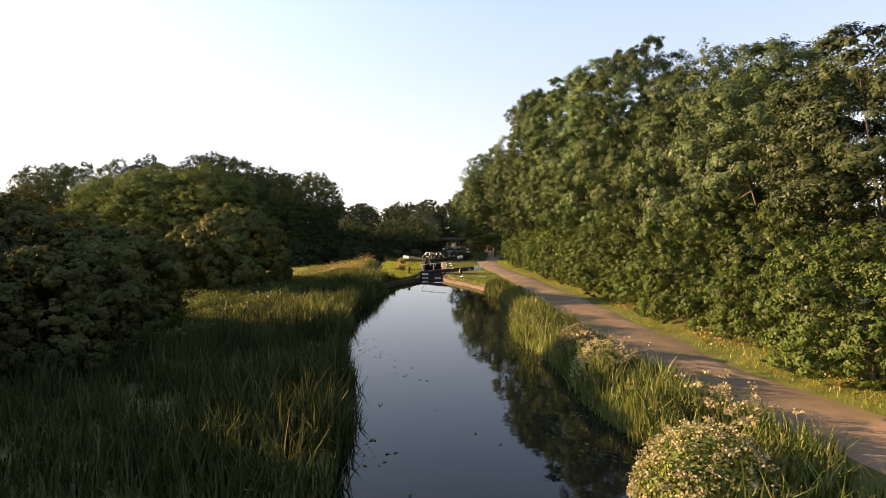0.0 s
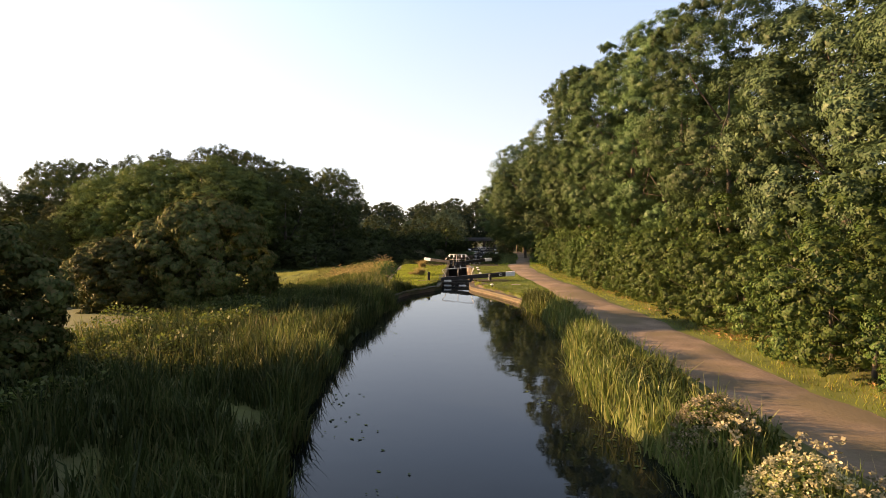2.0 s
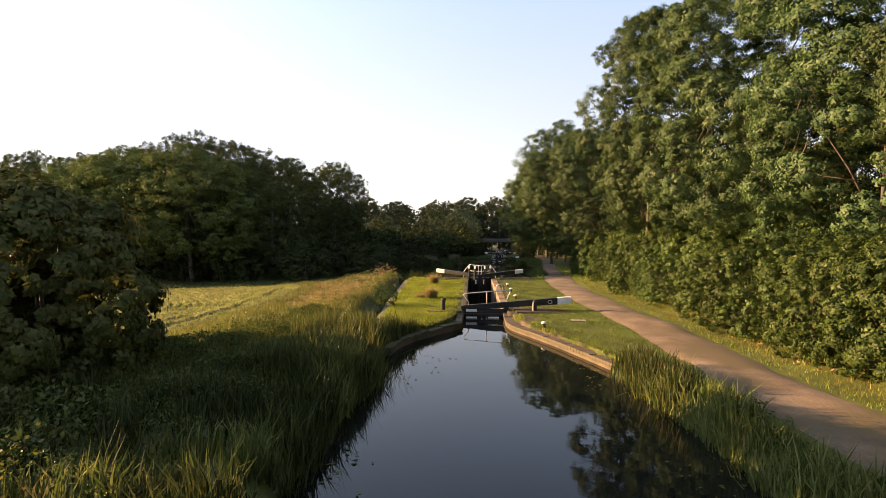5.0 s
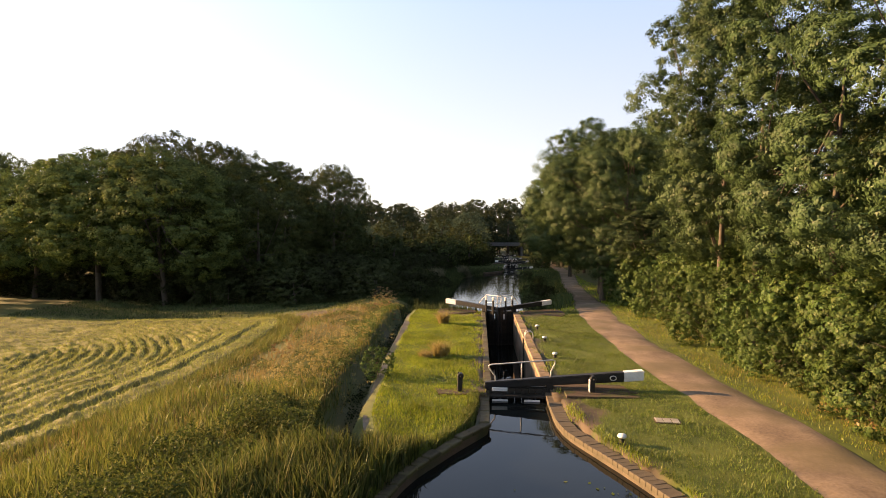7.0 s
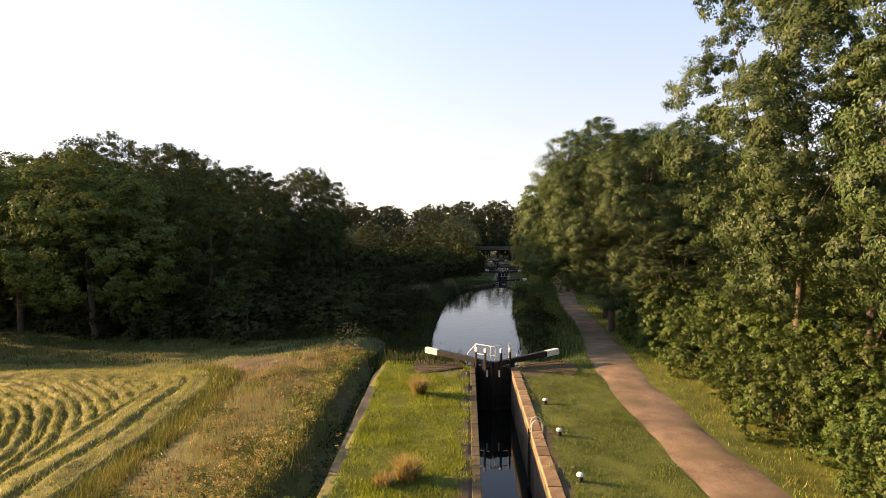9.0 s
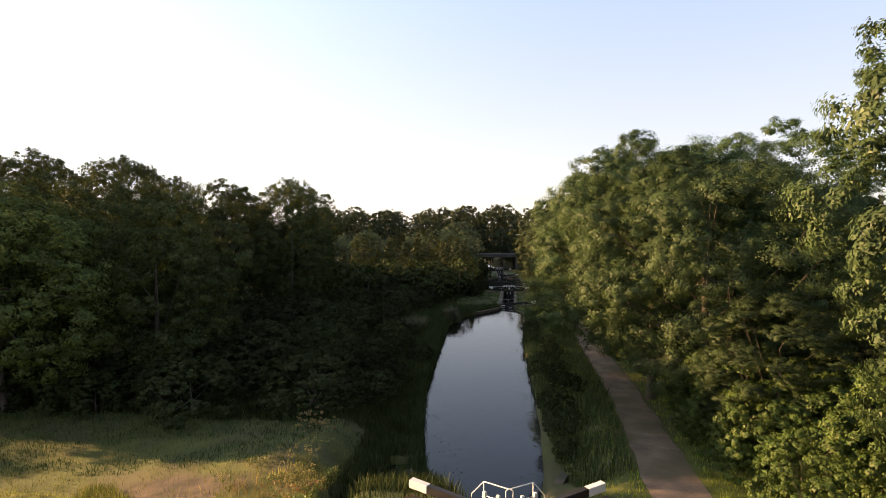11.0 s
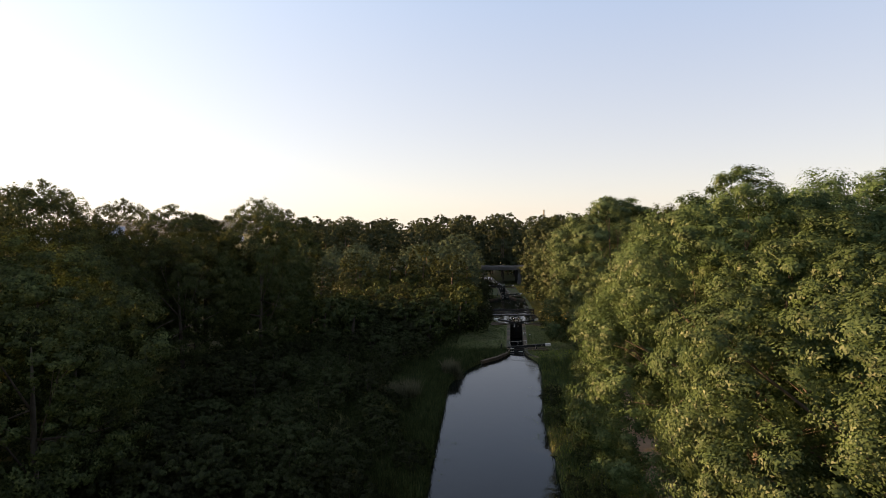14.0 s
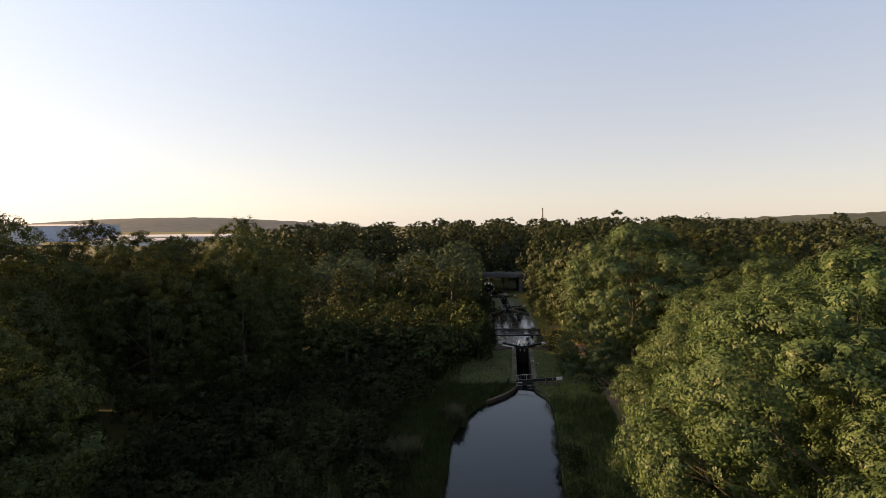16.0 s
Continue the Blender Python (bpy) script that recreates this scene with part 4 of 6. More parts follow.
def make_tree(tall, base, radius, lobes, clumps, leaves, leaf, material, thick=0.22, limbs=16, name="tree", airy=0.0, label="", category="tree", group="", seed=1, narrow=0.55, simple=False, sprig=0.14, power=2.15, lobe=0.32):
    P, N, centres = crown_points(tall, base, radius, lobes, clumps, leaves, airy, power, sprig=sprig, lobe=lobe)
    g = thing(name, Matrix(), label, category, group)
    part("trunk", trunk_mesh(tall, base, radius, centres, thick, limbs, seed), BARK, g, smooth=True)
    n = len(P)
    size = leaf * rng.uniform(0.6, 1.3, n)
    part("crown", leaf_mesh("crown", P, N, size, size * narrow * rng.uniform(0.75, 1.25, n), np.array([0, 0, -0.5]), simple), material, g)
    return g


def stand(x, y, dz=-0.1):
    return float(height(x, y)) + dz


class Kinds:
    """Tree patterns of one kind: each is placed once itself, then copied with a turn and a scale."""

    def __init__(self, patterns, tall):
        self.patterns, self.tall, self.used, self.k = patterns, tall, set(), 0

    def put(self, x, y, tall, wide=1.0, label=""):
        p = self.patterns[self.k % len(self.patterns)]
        self.k += 1
        r = random.Random(int(x * 13 + y * 71))
        s = tall / self.tall
        m = Matrix.Translation((x, y, stand(x, y))) @ Matrix.Rotation(r.uniform(0, 6.28), 4, "Z") @ Matrix.Rotation(radians(r.uniform(-2.5, 2.5)), 4, "X") @ Matrix.Diagonal((s * wide, s * wide, s, 1))
        if p not in self.used:
            self.used.add(p)
            p.matrix_basis = m
            ob = p
        else:
            ob = copy_thing(p, Matrix())
            ob.matrix_basis = m
        if label:
            ob["label"] = label
        return ob


BROAD = Kinds([make_tree(17, 1.6, 5.0, 38, 30, 60, 0.195, lobe=0.37, material=LEAF_OAK, thick=0.24, limbs=10, label="tall leafy broadleaved tree beside the towpath", group="towpath trees", seed=i, simple=True, narrow=0.52) for i in (1, 2, 3, 4)], 17)
BIG = Kinds([make_tree(20, 2.4, 8.3, 96, 24, 112, 0.145, LEAF_ASH, 0.34, 20, lobe=0.25, sprig=0.0, label="great spreading broadleaved tree over the lower towpath", group="towpath trees", seed=7, simple=True, narrow=0.5)], 20)
ASH = Kinds([make_tree(20, 3.0, 4.8, 52, 26, 84, 0.14, LEAF_ASH, 0.20, 9, label="tall airy ash tree with open crown", group="towpath trees", seed=i, narrow=0.5, airy=0.22, simple=True) for i in (5, 6, 8)], 20)
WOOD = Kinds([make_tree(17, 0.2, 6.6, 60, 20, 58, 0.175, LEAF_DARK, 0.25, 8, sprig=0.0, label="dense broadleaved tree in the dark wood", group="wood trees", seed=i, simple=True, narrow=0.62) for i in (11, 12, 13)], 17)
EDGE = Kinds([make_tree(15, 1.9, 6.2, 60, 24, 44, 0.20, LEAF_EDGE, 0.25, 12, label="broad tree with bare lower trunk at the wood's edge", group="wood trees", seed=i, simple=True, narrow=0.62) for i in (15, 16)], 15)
BUSH = Kinds([make_tree(3.0, -0.4, 1.7, 28, 15, 42, 0.074, LEAF_HEDGE, 0.05, 8, name="bush", label="leafy hedge bush at the towpath's edge", category="bush", group="towpath hedge", seed=i, simple=True, narrow=0.62) for i in (41, 42, 43)], 3.0)
THORN = Kinds([make_tree(6.3, -1.2, 3.7, 60, 24, 38, 0.20, LEAF_THORN, 0.14, 10, power=2.8, name="thorn_bush", label="rounded dark hawthorn bush behind the reeds", category="bush", group="hawthorn bushes", seed=i, simple=True, narrow=0.65) for i in (51, 52)], 6.3)
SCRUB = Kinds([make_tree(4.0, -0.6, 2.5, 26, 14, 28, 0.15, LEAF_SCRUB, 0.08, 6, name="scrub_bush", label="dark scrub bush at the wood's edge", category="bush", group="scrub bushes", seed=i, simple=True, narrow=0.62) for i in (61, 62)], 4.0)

# towpath side
BIG.put(10.8, 102.0, 19.8, 1.12)
BIG.put(12.4, 112.0, 19.0, 1.12)
BIG.put(18.6, 103.0, 20.6, 1.1)
BIG.put(11.6, 92.6, 16.6, 1.14)
for x, y, tall, wide in ((15.0, 170, 17.5, 1.15), (14.2, 184, 16.5, 1.15), (14.2, 200, 16.5, 1.1), (13.6, 216, 16.5, 1.1), (15.4, 6, 12.0, 1.15), (15.2, 13.2, 11.0, 1.2), (15.6, 20.5, 11.2, 1.25), (14.9, 27, 12.0, 1.15), (14.8, 33.5, 13.7, 1.08),
                         (15.0, 124.5, 15.0, 1.2), (18.5, 128, 17.5, 1.2), (16.5, 150, 20.0, 1.1), (17.5, 82.5, 8.0, 1.1), (19, 90, 9.0, 1.1)):
    BROAD.put(x, y, tall, wide)
for x, y, tall, wide in ((13.7, 40.2, 17.0, 1.05), (13.2, 47, 17.6, 1.15), (12.4, 53.6, 18.2, 1.1), (11.9, 60, 18.8, 1.05), (11.4, 66, 20.0, 1.0), (11.4, 70.6, 20.6, 0.98), (18, 74, 16, 1.0), (14.5, 2, 13.5, 0.95), (11.4, 84.8, 8.4, 1.6)):
    ASH.put(x, y, tall, wide)
for x, y, tall in ((21, 10, 8.5), (21, 20, 9.5), (21, 30, 12), (21, 41, 14.5), (21, 52, 16), (21, 62, 16.5), (24, 70, 15), (22, 101, 15.5), (24, 113, 18), (24, 127, 18), (24, 140, 19), (20, 164, 20), (23, 152, 20), (28, 90, 12)):
    WOOD.put(x, y, tall, 1.0, "broadleaved tree in the second row behind the towpath")
BROAD.put(12.6, 141, 21.0, 1.2, "broad round-crowned tree beside the lower lock")


def hedge_line(y):
    """The middle of the towpath hedge."""
    return float(np.interp(y, (-60, 0, 13, 17, 21, 28, 36, 44, 52, 90), (18.2, 13.8, 12.4, 11.8, 11.35, 11.1, 10.7, 10.75, 10.6, 10.2)))


y = 1.0
while y < 78:
    r = random.Random(int(y * 10))
    BUSH.put(hedge_line(y) + 0.3 * math.sin(y * 0.7) + r.uniform(-0.3, 0.3), y, r.uniform(2.5, 4.2), r.uniform(0.9, 1.1))
    if int(y * 10) % 4 == 1:
        BUSH.put(hedge_line(y) + 1.45 + r.uniform(-0.3, 0.3), y + 0.8, r.uniform(4.0, 5.6), 1.0)
    y += 1.85
for k in range(16):                                    # a thicker row behind, closing the gaps under the ash crowns
    r = random.Random(400 + k)
    BUSH.put(13.4 + r.uniform(-0.5, 0.5), 50 + 2.4 * k, r.uniform(4.4, 6.0), 1.05)
for x, y, tall in ((10.3, 79.5, 3.6), (10.2, 83.0, 4.4), (10.6, 86.0, 4.8), (11.4, 82, 3.8), (11.8, 84.5, 5.2), (11.2, 88.0, 5.6), (11.0, 90.5, 4.4), (13.0, 91.5, 5.0), (15, 86, 5), (15.5, 91, 6), (13.5, 95, 4.0), (18, 84, 5), (18.5, 90, 6)):
    BUSH.put(x, y, tall, 1.0, "leafy bramble bush beside the lower towpath")

BUSH.put(-6.7, 59.0, 1.35, 0.95, "small round grey-green shrub beside the overflow ditch")

# field side
# those below y 17 and at y 44.8 are unseen, added to shade reeds
for x, y, tall, wide in ((-18.5, 44.8, 5.2, 0.95), (-13.9, 40.2, 5.9, 0.97), (-19.6, 40.4, 3.6, 1.1), (-17.2, 38.6, 3.9, 1.1), (-13.4, 23.4, 4.5, 1.05), (-17.0, 22.8, 5.6, 1.0), (-20.6, 22.0, 6.2, 1.0), (-11.8, 17.6, 3.7, 1.1), (-15.4, 17.8, 4.5, 1.2), (-19.5, 16, 5.0, 1.25), (-12.6, 13.6, 2.3, 1.1), (-15.8, 12.4, 3.6, 1.25), (-11.4, 9.2, 3.4, 1.1), (-15.8, 6.6, 5.6, 1.3), (-11.4, 4.6, 3.4, 1.1), (-15.9, 1.0, 5.2, 1.3), (-16.2, -5, 5.2, 1.35), (-16.6, -11, 5.6, 1.25), (-17, -18, 6, 1.3), (-17, -25, 6, 1.3)):
    THORN.put(x, y, tall, wide)
def wood_top(x, y):
    """The height of the wood's canopy, highest away from the canal and falling towards it."""
    rise = np.interp((x + 2.2) / (y - 34.6), (-0.85, -0.78, -0.74, -0.68, -0.55, -0.48, -0.41, -0.34, -0.26, -0.21, -0.19, -0.13, 0.0), (0.122, 0.124, 0.128, 0.150, 0.162, 0.156, 0.115, 0.118, 0.110, 0.074, 0.056, 0.050, 0.050))
    return min(6.5 + float(rise) * (y - 34.6), float(np.interp(x, (-68, -62), (23.0, 18.6))))


for x, y, tall in ((-38.0, 98.0, 17.0), (-48.5, 102.0, 18.0), (-59.5, 105.5, 16.6)):
    EDGE.put(x, y, tall, 1.2)
shrubs = []
taken = [(-69, 115), (-41, 105), (-84, 99), (-66, 106)]
MARKED = ((-42, 121, 19.6), (-35.5, 161, 20.6), (-39, 141, 18.9), (-51, 132, 21.4), (-37, 119, 15.6))      # tall crowns of the wood: x, y, height of the top
r = random.Random(3)
for k in range(1600):
    x, y = r.uniform(-100, -11), r.uniform(94, 174)
    if x > -33 + 5 * math.sin(y * 0.13) or y < 101 - 0.28 * (x + 30):
        continue
    if all((x - a) ** 2 + (y - b) ** 2 > 10.2 ** 2 for a, b in taken + [m[:2] for m in MARKED] + [(-38, 98), (-48.5, 102), (-59.5, 105.5)]):
        taken.append((x, y))
for x, y, top in MARKED:
    WOOD.put(x, y, (top - stand(x, y)) * 0.97, 0.95)
for x, y in taken:
    tall = (wood_top(x, y) - stand(x, y)) * r.choice((0.72, 0.84, 0.95, 1.0, 1.05))
    WOOD.put(x, y, tall, min(r.uniform(0.9, 1.15) * (17 / tall) ** 0.5, 1.3))
for k in range(1300):                                  # low scrub between the wood and the lower pounds, thinning towards the water
    y = r.uniform(96, 262)
    left = float(along(LOW_LEFT, y)) if y < 152 else float(low_axis(y)) - 4.0
    x = left - 1.4 - 27 * r.random() ** 0.8
    back = left - x
    if (y < 104 and back > 9 and r.random() < 0.8) or (138 < y < 166 and back < 7.5) or (back < 4 and r.random() < 0.45):
        continue
    if all((x - a) ** 2 + (y - b) ** 2 > (2.7 if back < 8 else 3.5) ** 2 for a, b in shrubs):
        shrubs.append((x, y))
        SCRUB.put(x, y, r.uniform(1.6, 3.2) if back < 7 else r.uniform(2.4, 4.6) + (1.5 if y > 168 else 0), r.uniform(0.95, 1.4))
for k in range(60):                                    # shrubs hanging over the water on the towpath side
    y = r.uniform(88, 138)
    x = float(along(LOW_RIGHT, y)) + r.uniform(0.3, 2.6)
    if x < float(along(PATH_MID, y)) - 2.6 and all((x - a) ** 2 + (y - b) ** 2 > 1.9 ** 2 for a, b in shrubs):
        shrubs.append((x, y))
        SCRUB.put(x, y, r.uniform(0.9, 2.0), r.uniform(0.9, 1.3), "dark scrub bush between the water and the lower towpath")
# two unseen trees added at the left to shade the field's far edge
for x, y, tall in ((-62, 92.5, 8.0), (-68, 97, 8.5)):
    WOOD.put(x, y, tall, 1.1)
for x, y in ((-3, 171), (-6, 173), (9.6, 163), (10.2, 170), (9.8, 177)):
    SCRUB.put(x, y, r.uniform(2.0, 3.6), r.uniform(1.0, 1.3), "dark scrub bush beside the second lock")
for k in range(26):
    x = -16 - 2.2 * k
    SCRUB.put(x + r.uniform(-0.8, 0.8), (100.0 - 0.25 * (x + 30) if x < -30 else 101 + 0.7 * (x + 30)) + r.uniform(-1.5, 1.5), r.uniform(3.0, 5.5), r.uniform(1.0, 1.3))
for x, y in ((-30, 99), (-33, 98.5), (-38, 98.5), (-42, 101), (-45, 104), (-53, 107), (-63, 113), (-25, 101.5), (-21, 106), (-17, 108), (-13.5, 108), (-11, 106)):
    SCRUB.put(x, y, r.uniform(2.2, 3.6))

# far woods: too many to count, joined
def joined_wood(name, spots, material, leaf, label, seed, dense=(40, 9, 13)):
    """One mesh of many far trees: crowns of leaf clumps on plain trunks."""
    P, N, S, trunks = [], [], [], bmesh.new()
    for x, y, tall, wide in spots:
        p, n, c = crown_points(tall, 0.08 * tall, 0.34 * tall * wide, *dense, power=2.0, sprig=0.0, lobe=0.33)
        P.append(p + np.array([x, y, stand(x, y)]))
        N.append(n)
        S.append(np.full(len(p), leaf * tall / 18))
        z = stand(x, y, -0.3)
        tube(trunks, [(x, y, z), (x, y, z + tall * 0.4), (x + 0.3, y, z + tall * 0.7)], [0.32, 0.25, 0.08], 5)
    P, N, S = np.concatenate(P), np.concatenate(N), np.concatenate(S)
    S = S * rng.uniform(0.6, 1.3, len(S))
    tagged(link(name, leaf_mesh(name, P, N, S, S * 0.6, None, True), material), label, "woodland", kind="stuff")
    tagged(link("far_trunks", trunks, BARK), "trunks of the distant woods", "woodland", kind="stuff")


taken, groups = [], ([], [], [], [], [])
for k in range(3000):
    x, y = r.uniform(-170, 120), r.uniform(172, 395)
    mid = float(low_axis(y))
    if y < 306 and (-9 if y > 225 else -12) < x - mid < (9 if y < 225 else 12) or 288 < y < 306 or (x < -120 and r.random() < 0.5):
        continue
    if all((x - a) ** 2 + (y - b) ** 2 > (7.5 if y < 215 and x < mid else 8.5 if y < 290 and mid - 60 < x < mid else 10 if y < 260 else 13) ** 2 for a, b in taken):
        taken.append((x, y))
        near = 0 < x - mid < 30 and y < 290
        tall = r.uniform(18, 21.0) + (0 if y < 190 else 2.2 if y < 262 else 6.2) - (r.uniform(0, 7) if r.random() < 0.3 else 0)
        willow = x < mid and y < 290
        if x < mid:
            tall = max(min(tall, (wood_top(x, y) - stand(x, y)) + (r.uniform(3.0, 7.5) if y > 290 else 0)), 6)
            if willow and x > -75:
                tall = r.uniform(5.5, 9.0) if y < 215 else r.uniform(10.5, 15.5) + (2.5 if y > 262 else 0)
            elif y < 290 or x < -90:
                tall = min(tall, r.uniform(11, 15))
        groups[3 if near else 4 if willow and y < 232 else 2 if willow else k % 2].append((x, y, tall, r.uniform(0.9, 1.25)))
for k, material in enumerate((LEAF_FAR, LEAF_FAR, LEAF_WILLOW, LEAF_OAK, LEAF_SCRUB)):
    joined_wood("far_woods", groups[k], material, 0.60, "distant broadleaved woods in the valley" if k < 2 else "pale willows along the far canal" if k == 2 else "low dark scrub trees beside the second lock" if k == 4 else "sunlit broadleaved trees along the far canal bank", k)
low = []
for k in range(900):
    y = r.uniform(158, 330)
    side = r.choice((-1, -1, 1))
    x = float(low_axis(y)) + (-r.uniform(8.0, 42) if side < 0 else r.uniform(13.5, 34))
    if (not 288 < y < 309 or abs(x - float(low_axis(y))) > 5) and not 291 < y < 309 and all((x - a) ** 2 + (y - b) ** 2 > 16 for a, b, c, d in low) and len(low) < 230:
        low.append((x, y, r.uniform(4.0, 7.5), 1.35))
low += [(x + r.uniform(-1, 1), 337 + r.uniform(-3, 3), r.uniform(8, 11), 1.2) for x in range(-16, 18, 4)]
joined_wood("far_underwood", low, LEAF_DARK, 1.5, "dark underwood below the distant trees", 9, (22, 6, 8))
for k in range(26):
    y = 182 + 4.0 * k
    SCRUB.put(float(low_axis(y)) - r.uniform(5.5, 8.5), y, r.uniform(2.0, 4.5))


def blade_mesh(name, P, tall, wide, lean=0.35, droop=0.25, simple=False):
    """Upright blades that bend over: five corners, three faces each; simple ones have a single face."""
    n = len(P)
    t = rng.uniform(0, 2 * np.pi, n)
    side = np.stack([np.cos(t), np.sin(t), np.zeros(n)], 1)
    t2 = rng.uniform(0, 2 * np.pi, n)
    push = np.stack([np.cos(t2), np.sin(t2), np.zeros(n)], 1) * (tall * lean * rng.uniform(0.1, 1, n))[:, None]
    up = np.array([0, 0, 1.0])
    w = wide[:, None]
    mid = P + push * 0.35 + up * (tall * 0.58)[:, None]
    tip = P + push + up * (tall * (1 - droop * rng.uniform(0, 1, n) ** 2))[:, None]
    if simple:
        return sheet(name, np.stack([P - side * w * 0.6, P + side * w * 0.6, tip], 1).reshape(-1, 3), np.arange(3 * n).reshape(n, 3))
    co = np.stack([P - side * w * 0.5, P + side * w * 0.5, mid + side * w * 0.42, mid - side * w * 0.42, tip], 1).reshape(-1, 3)
    b = 5 * np.arange(n)[:, None]
    faces = np.concatenate([b + np.array([0, 1, 2]), b + np.array([0, 2, 3]), b + np.array([3, 2, 4])], 0)
    return sheet(name, co, faces)


def scatter(n, x0, x1, y0, y1, keep):
    x, y = rng.uniform(x0, x1, n), rng.uniform(y0, y1, n)
    ok = keep(x, y)
    return x[ok], y[ok]


def grass(name, x, y, tall, wide, material, label, category="grass", lean=0.35, droop=0.25, spread=0.35, sink=0.03, simple=False):
    P = np.stack([x, y, height(x, y) - sink], 1)
    n = len(x)
    H = tall * rng.uniform(1 - spread, 1 + spread, n) * (1 + 0.2 * wave(x, y, 1.4, 3) + 0.18 * wave(x, y, 0.45, 9))
    return tagged(link(name, blade_mesh(name, P, H, wide * rng.uniform(0.6, 1.4, n), lean, droop, simple), material), label, category, kind="stuff")


def not_path(x, y, margin=1.4):
    return np.abs(x - along(PATH_MID, y)) > margin + 0.12 * wave(x, y, 0.8)


def leafy_patch(name, n, x0, x1, y0, y1, keep, tall, leaf, material, label, category="weeds"):
    x, y = scatter(n, x0, x1, y0, y1, keep)
    z = height(x, y) + tall * np.power(rng.uniform(0, 1, len(x)), 0.6) * (0.75 + 0.4 * wave(x, y, 1.3, 8))
    size = leaf * rng.uniform(0.6, 1.4, len(x))
    N = 0.8 * unit(len(x)) + np.array([0, 0, 0.8])
    return tagged(link(name, leaf_mesh(name, np.stack([x, y, z], 1), N, size, size * 0.6), material), label, category, kind="stuff")


def field_edge(x, y):
    """Metres inside the field from its edge."""
    right = np.interp(y, (-80, 40, 52, 57, 62, 68, 78, 90), (-26, -21, -17.0, -16.1, -15.5, -16.0, -17.4, -18)) - x
    top = 82.8 + 0.15 * (-20 - x) - y
    corner = 6 - np.hypot(np.maximum(6 - right, 0), np.maximum(6 - top, 0))
    return np.minimum(np.minimum(np.minimum(right, top), x + 66), np.where((right < 6) & (top < 6), corner, 99))


# reeds on the field side: from the water back to the bushes, uneven in height, with bays in their edge
def reed_edge(y):
    return along(WATER_LEFT, y) + 0.35 + 0.45 * wave(y * 0 + 3, y, 1.6, 2) + 0.25 * wave(y * 0, y, 0.5, 5)


back = lambda x, y: x > -13.5 + 6.2 * smooth_step(36, 44, y) + 0.8 * wave(y, x, 3)
x, y = scatter(200000, -14, -0.6, -4, 50.5, lambda x, y: (x < reed_edge(y)) & back(x, y) & (rng.uniform(0, 1, len(x)) < 0.42 + 0.58 * smooth_step(5, 0, along(WATER_LEFT, y) - x)) & (wave(x, y, 0.9, 4) + 0.5 * wave(x, y, 0.35, 1) > -0.42))
# nearer than y 26 only dark reeds: the bushes' shade put into the colour
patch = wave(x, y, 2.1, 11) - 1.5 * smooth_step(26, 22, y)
tall = (1 - 0.35 * smooth_step(41, 47, y)) * (0.64 + 0.20 * wave(x, y, 0.6, 3) + 0.17 * wave(x, y, 2.8, 5) + 0.10 * smooth_step(2, 0, along(WATER_LEFT, y) - x))
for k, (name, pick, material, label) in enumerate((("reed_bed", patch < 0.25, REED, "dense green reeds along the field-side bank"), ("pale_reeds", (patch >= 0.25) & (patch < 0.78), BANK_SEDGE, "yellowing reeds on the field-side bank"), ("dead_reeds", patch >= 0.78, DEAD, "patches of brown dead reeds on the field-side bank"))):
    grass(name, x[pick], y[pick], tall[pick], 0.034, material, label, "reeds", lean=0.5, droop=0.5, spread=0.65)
# rough grass and sedge on the towpath side
x, y = scatter(62000, 3.0, 8.5, -3, 42.0, lambda x, y: (x > along(WATER_RIGHT, y) - 0.42 - 0.3 * wave(x, y, 0.8)) & (x < along(PATH_MID, y) - 1.85 - 0.25 * wave(y, x, 1.5)) & (wave(x, y, 0.8, 4) + 0.6 * wave(x, y, 0.3, 1) + 0.9 * smooth_step(0.7, 0.2, x - along(WATER_RIGHT, y)) > -0.42))
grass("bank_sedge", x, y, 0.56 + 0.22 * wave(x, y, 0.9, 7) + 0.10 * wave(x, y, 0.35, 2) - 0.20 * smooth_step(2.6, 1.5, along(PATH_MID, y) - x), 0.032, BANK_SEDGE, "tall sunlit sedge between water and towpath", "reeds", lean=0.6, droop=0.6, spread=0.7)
# reeds standing between the brambles and the wing wall
x, y = scatter(26000, -9.5, -3.0, 41, 51.5, lambda x, y: (x < along(WATER_LEFT, y) - 0.35 + 0.2 * wave(x, y, 0.7, 3) + 1.3 * smooth_step(47.5, 45.0, y)) & (x > along(WATER_LEFT, y) - 3.4 + 0.6 * wave(x, y, 1.0, 6)) & (wave(x, y, 0.7, 4) > -0.6))
grass("wing_reeds", x, y, 0.80 + 0.25 * wave(x, y, 0.8, 5) - 0.45 * smooth_step(48, 51.5, y), 0.032, BANK_SEDGE, "tall sunlit reeds above the wing wall", "reeds", lean=0.5, droop=0.5, spread=0.65)
# reed clump by the wing wall
x, y = scatter(6500, 2.6, 5.4, 39, 45.8, lambda x, y: (x > along(WATER_RIGHT, y) - 0.5) & ((x - 3.9) ** 2 / 1.0 + (y - 42.6) ** 2 / 5.5 < 1 + 0.5 * wave(x, y, 0.7)))
grass("reed_clump", x, y, 0.66, 0.03, REED, "dark green reed clump by the wing wall", "reeds")
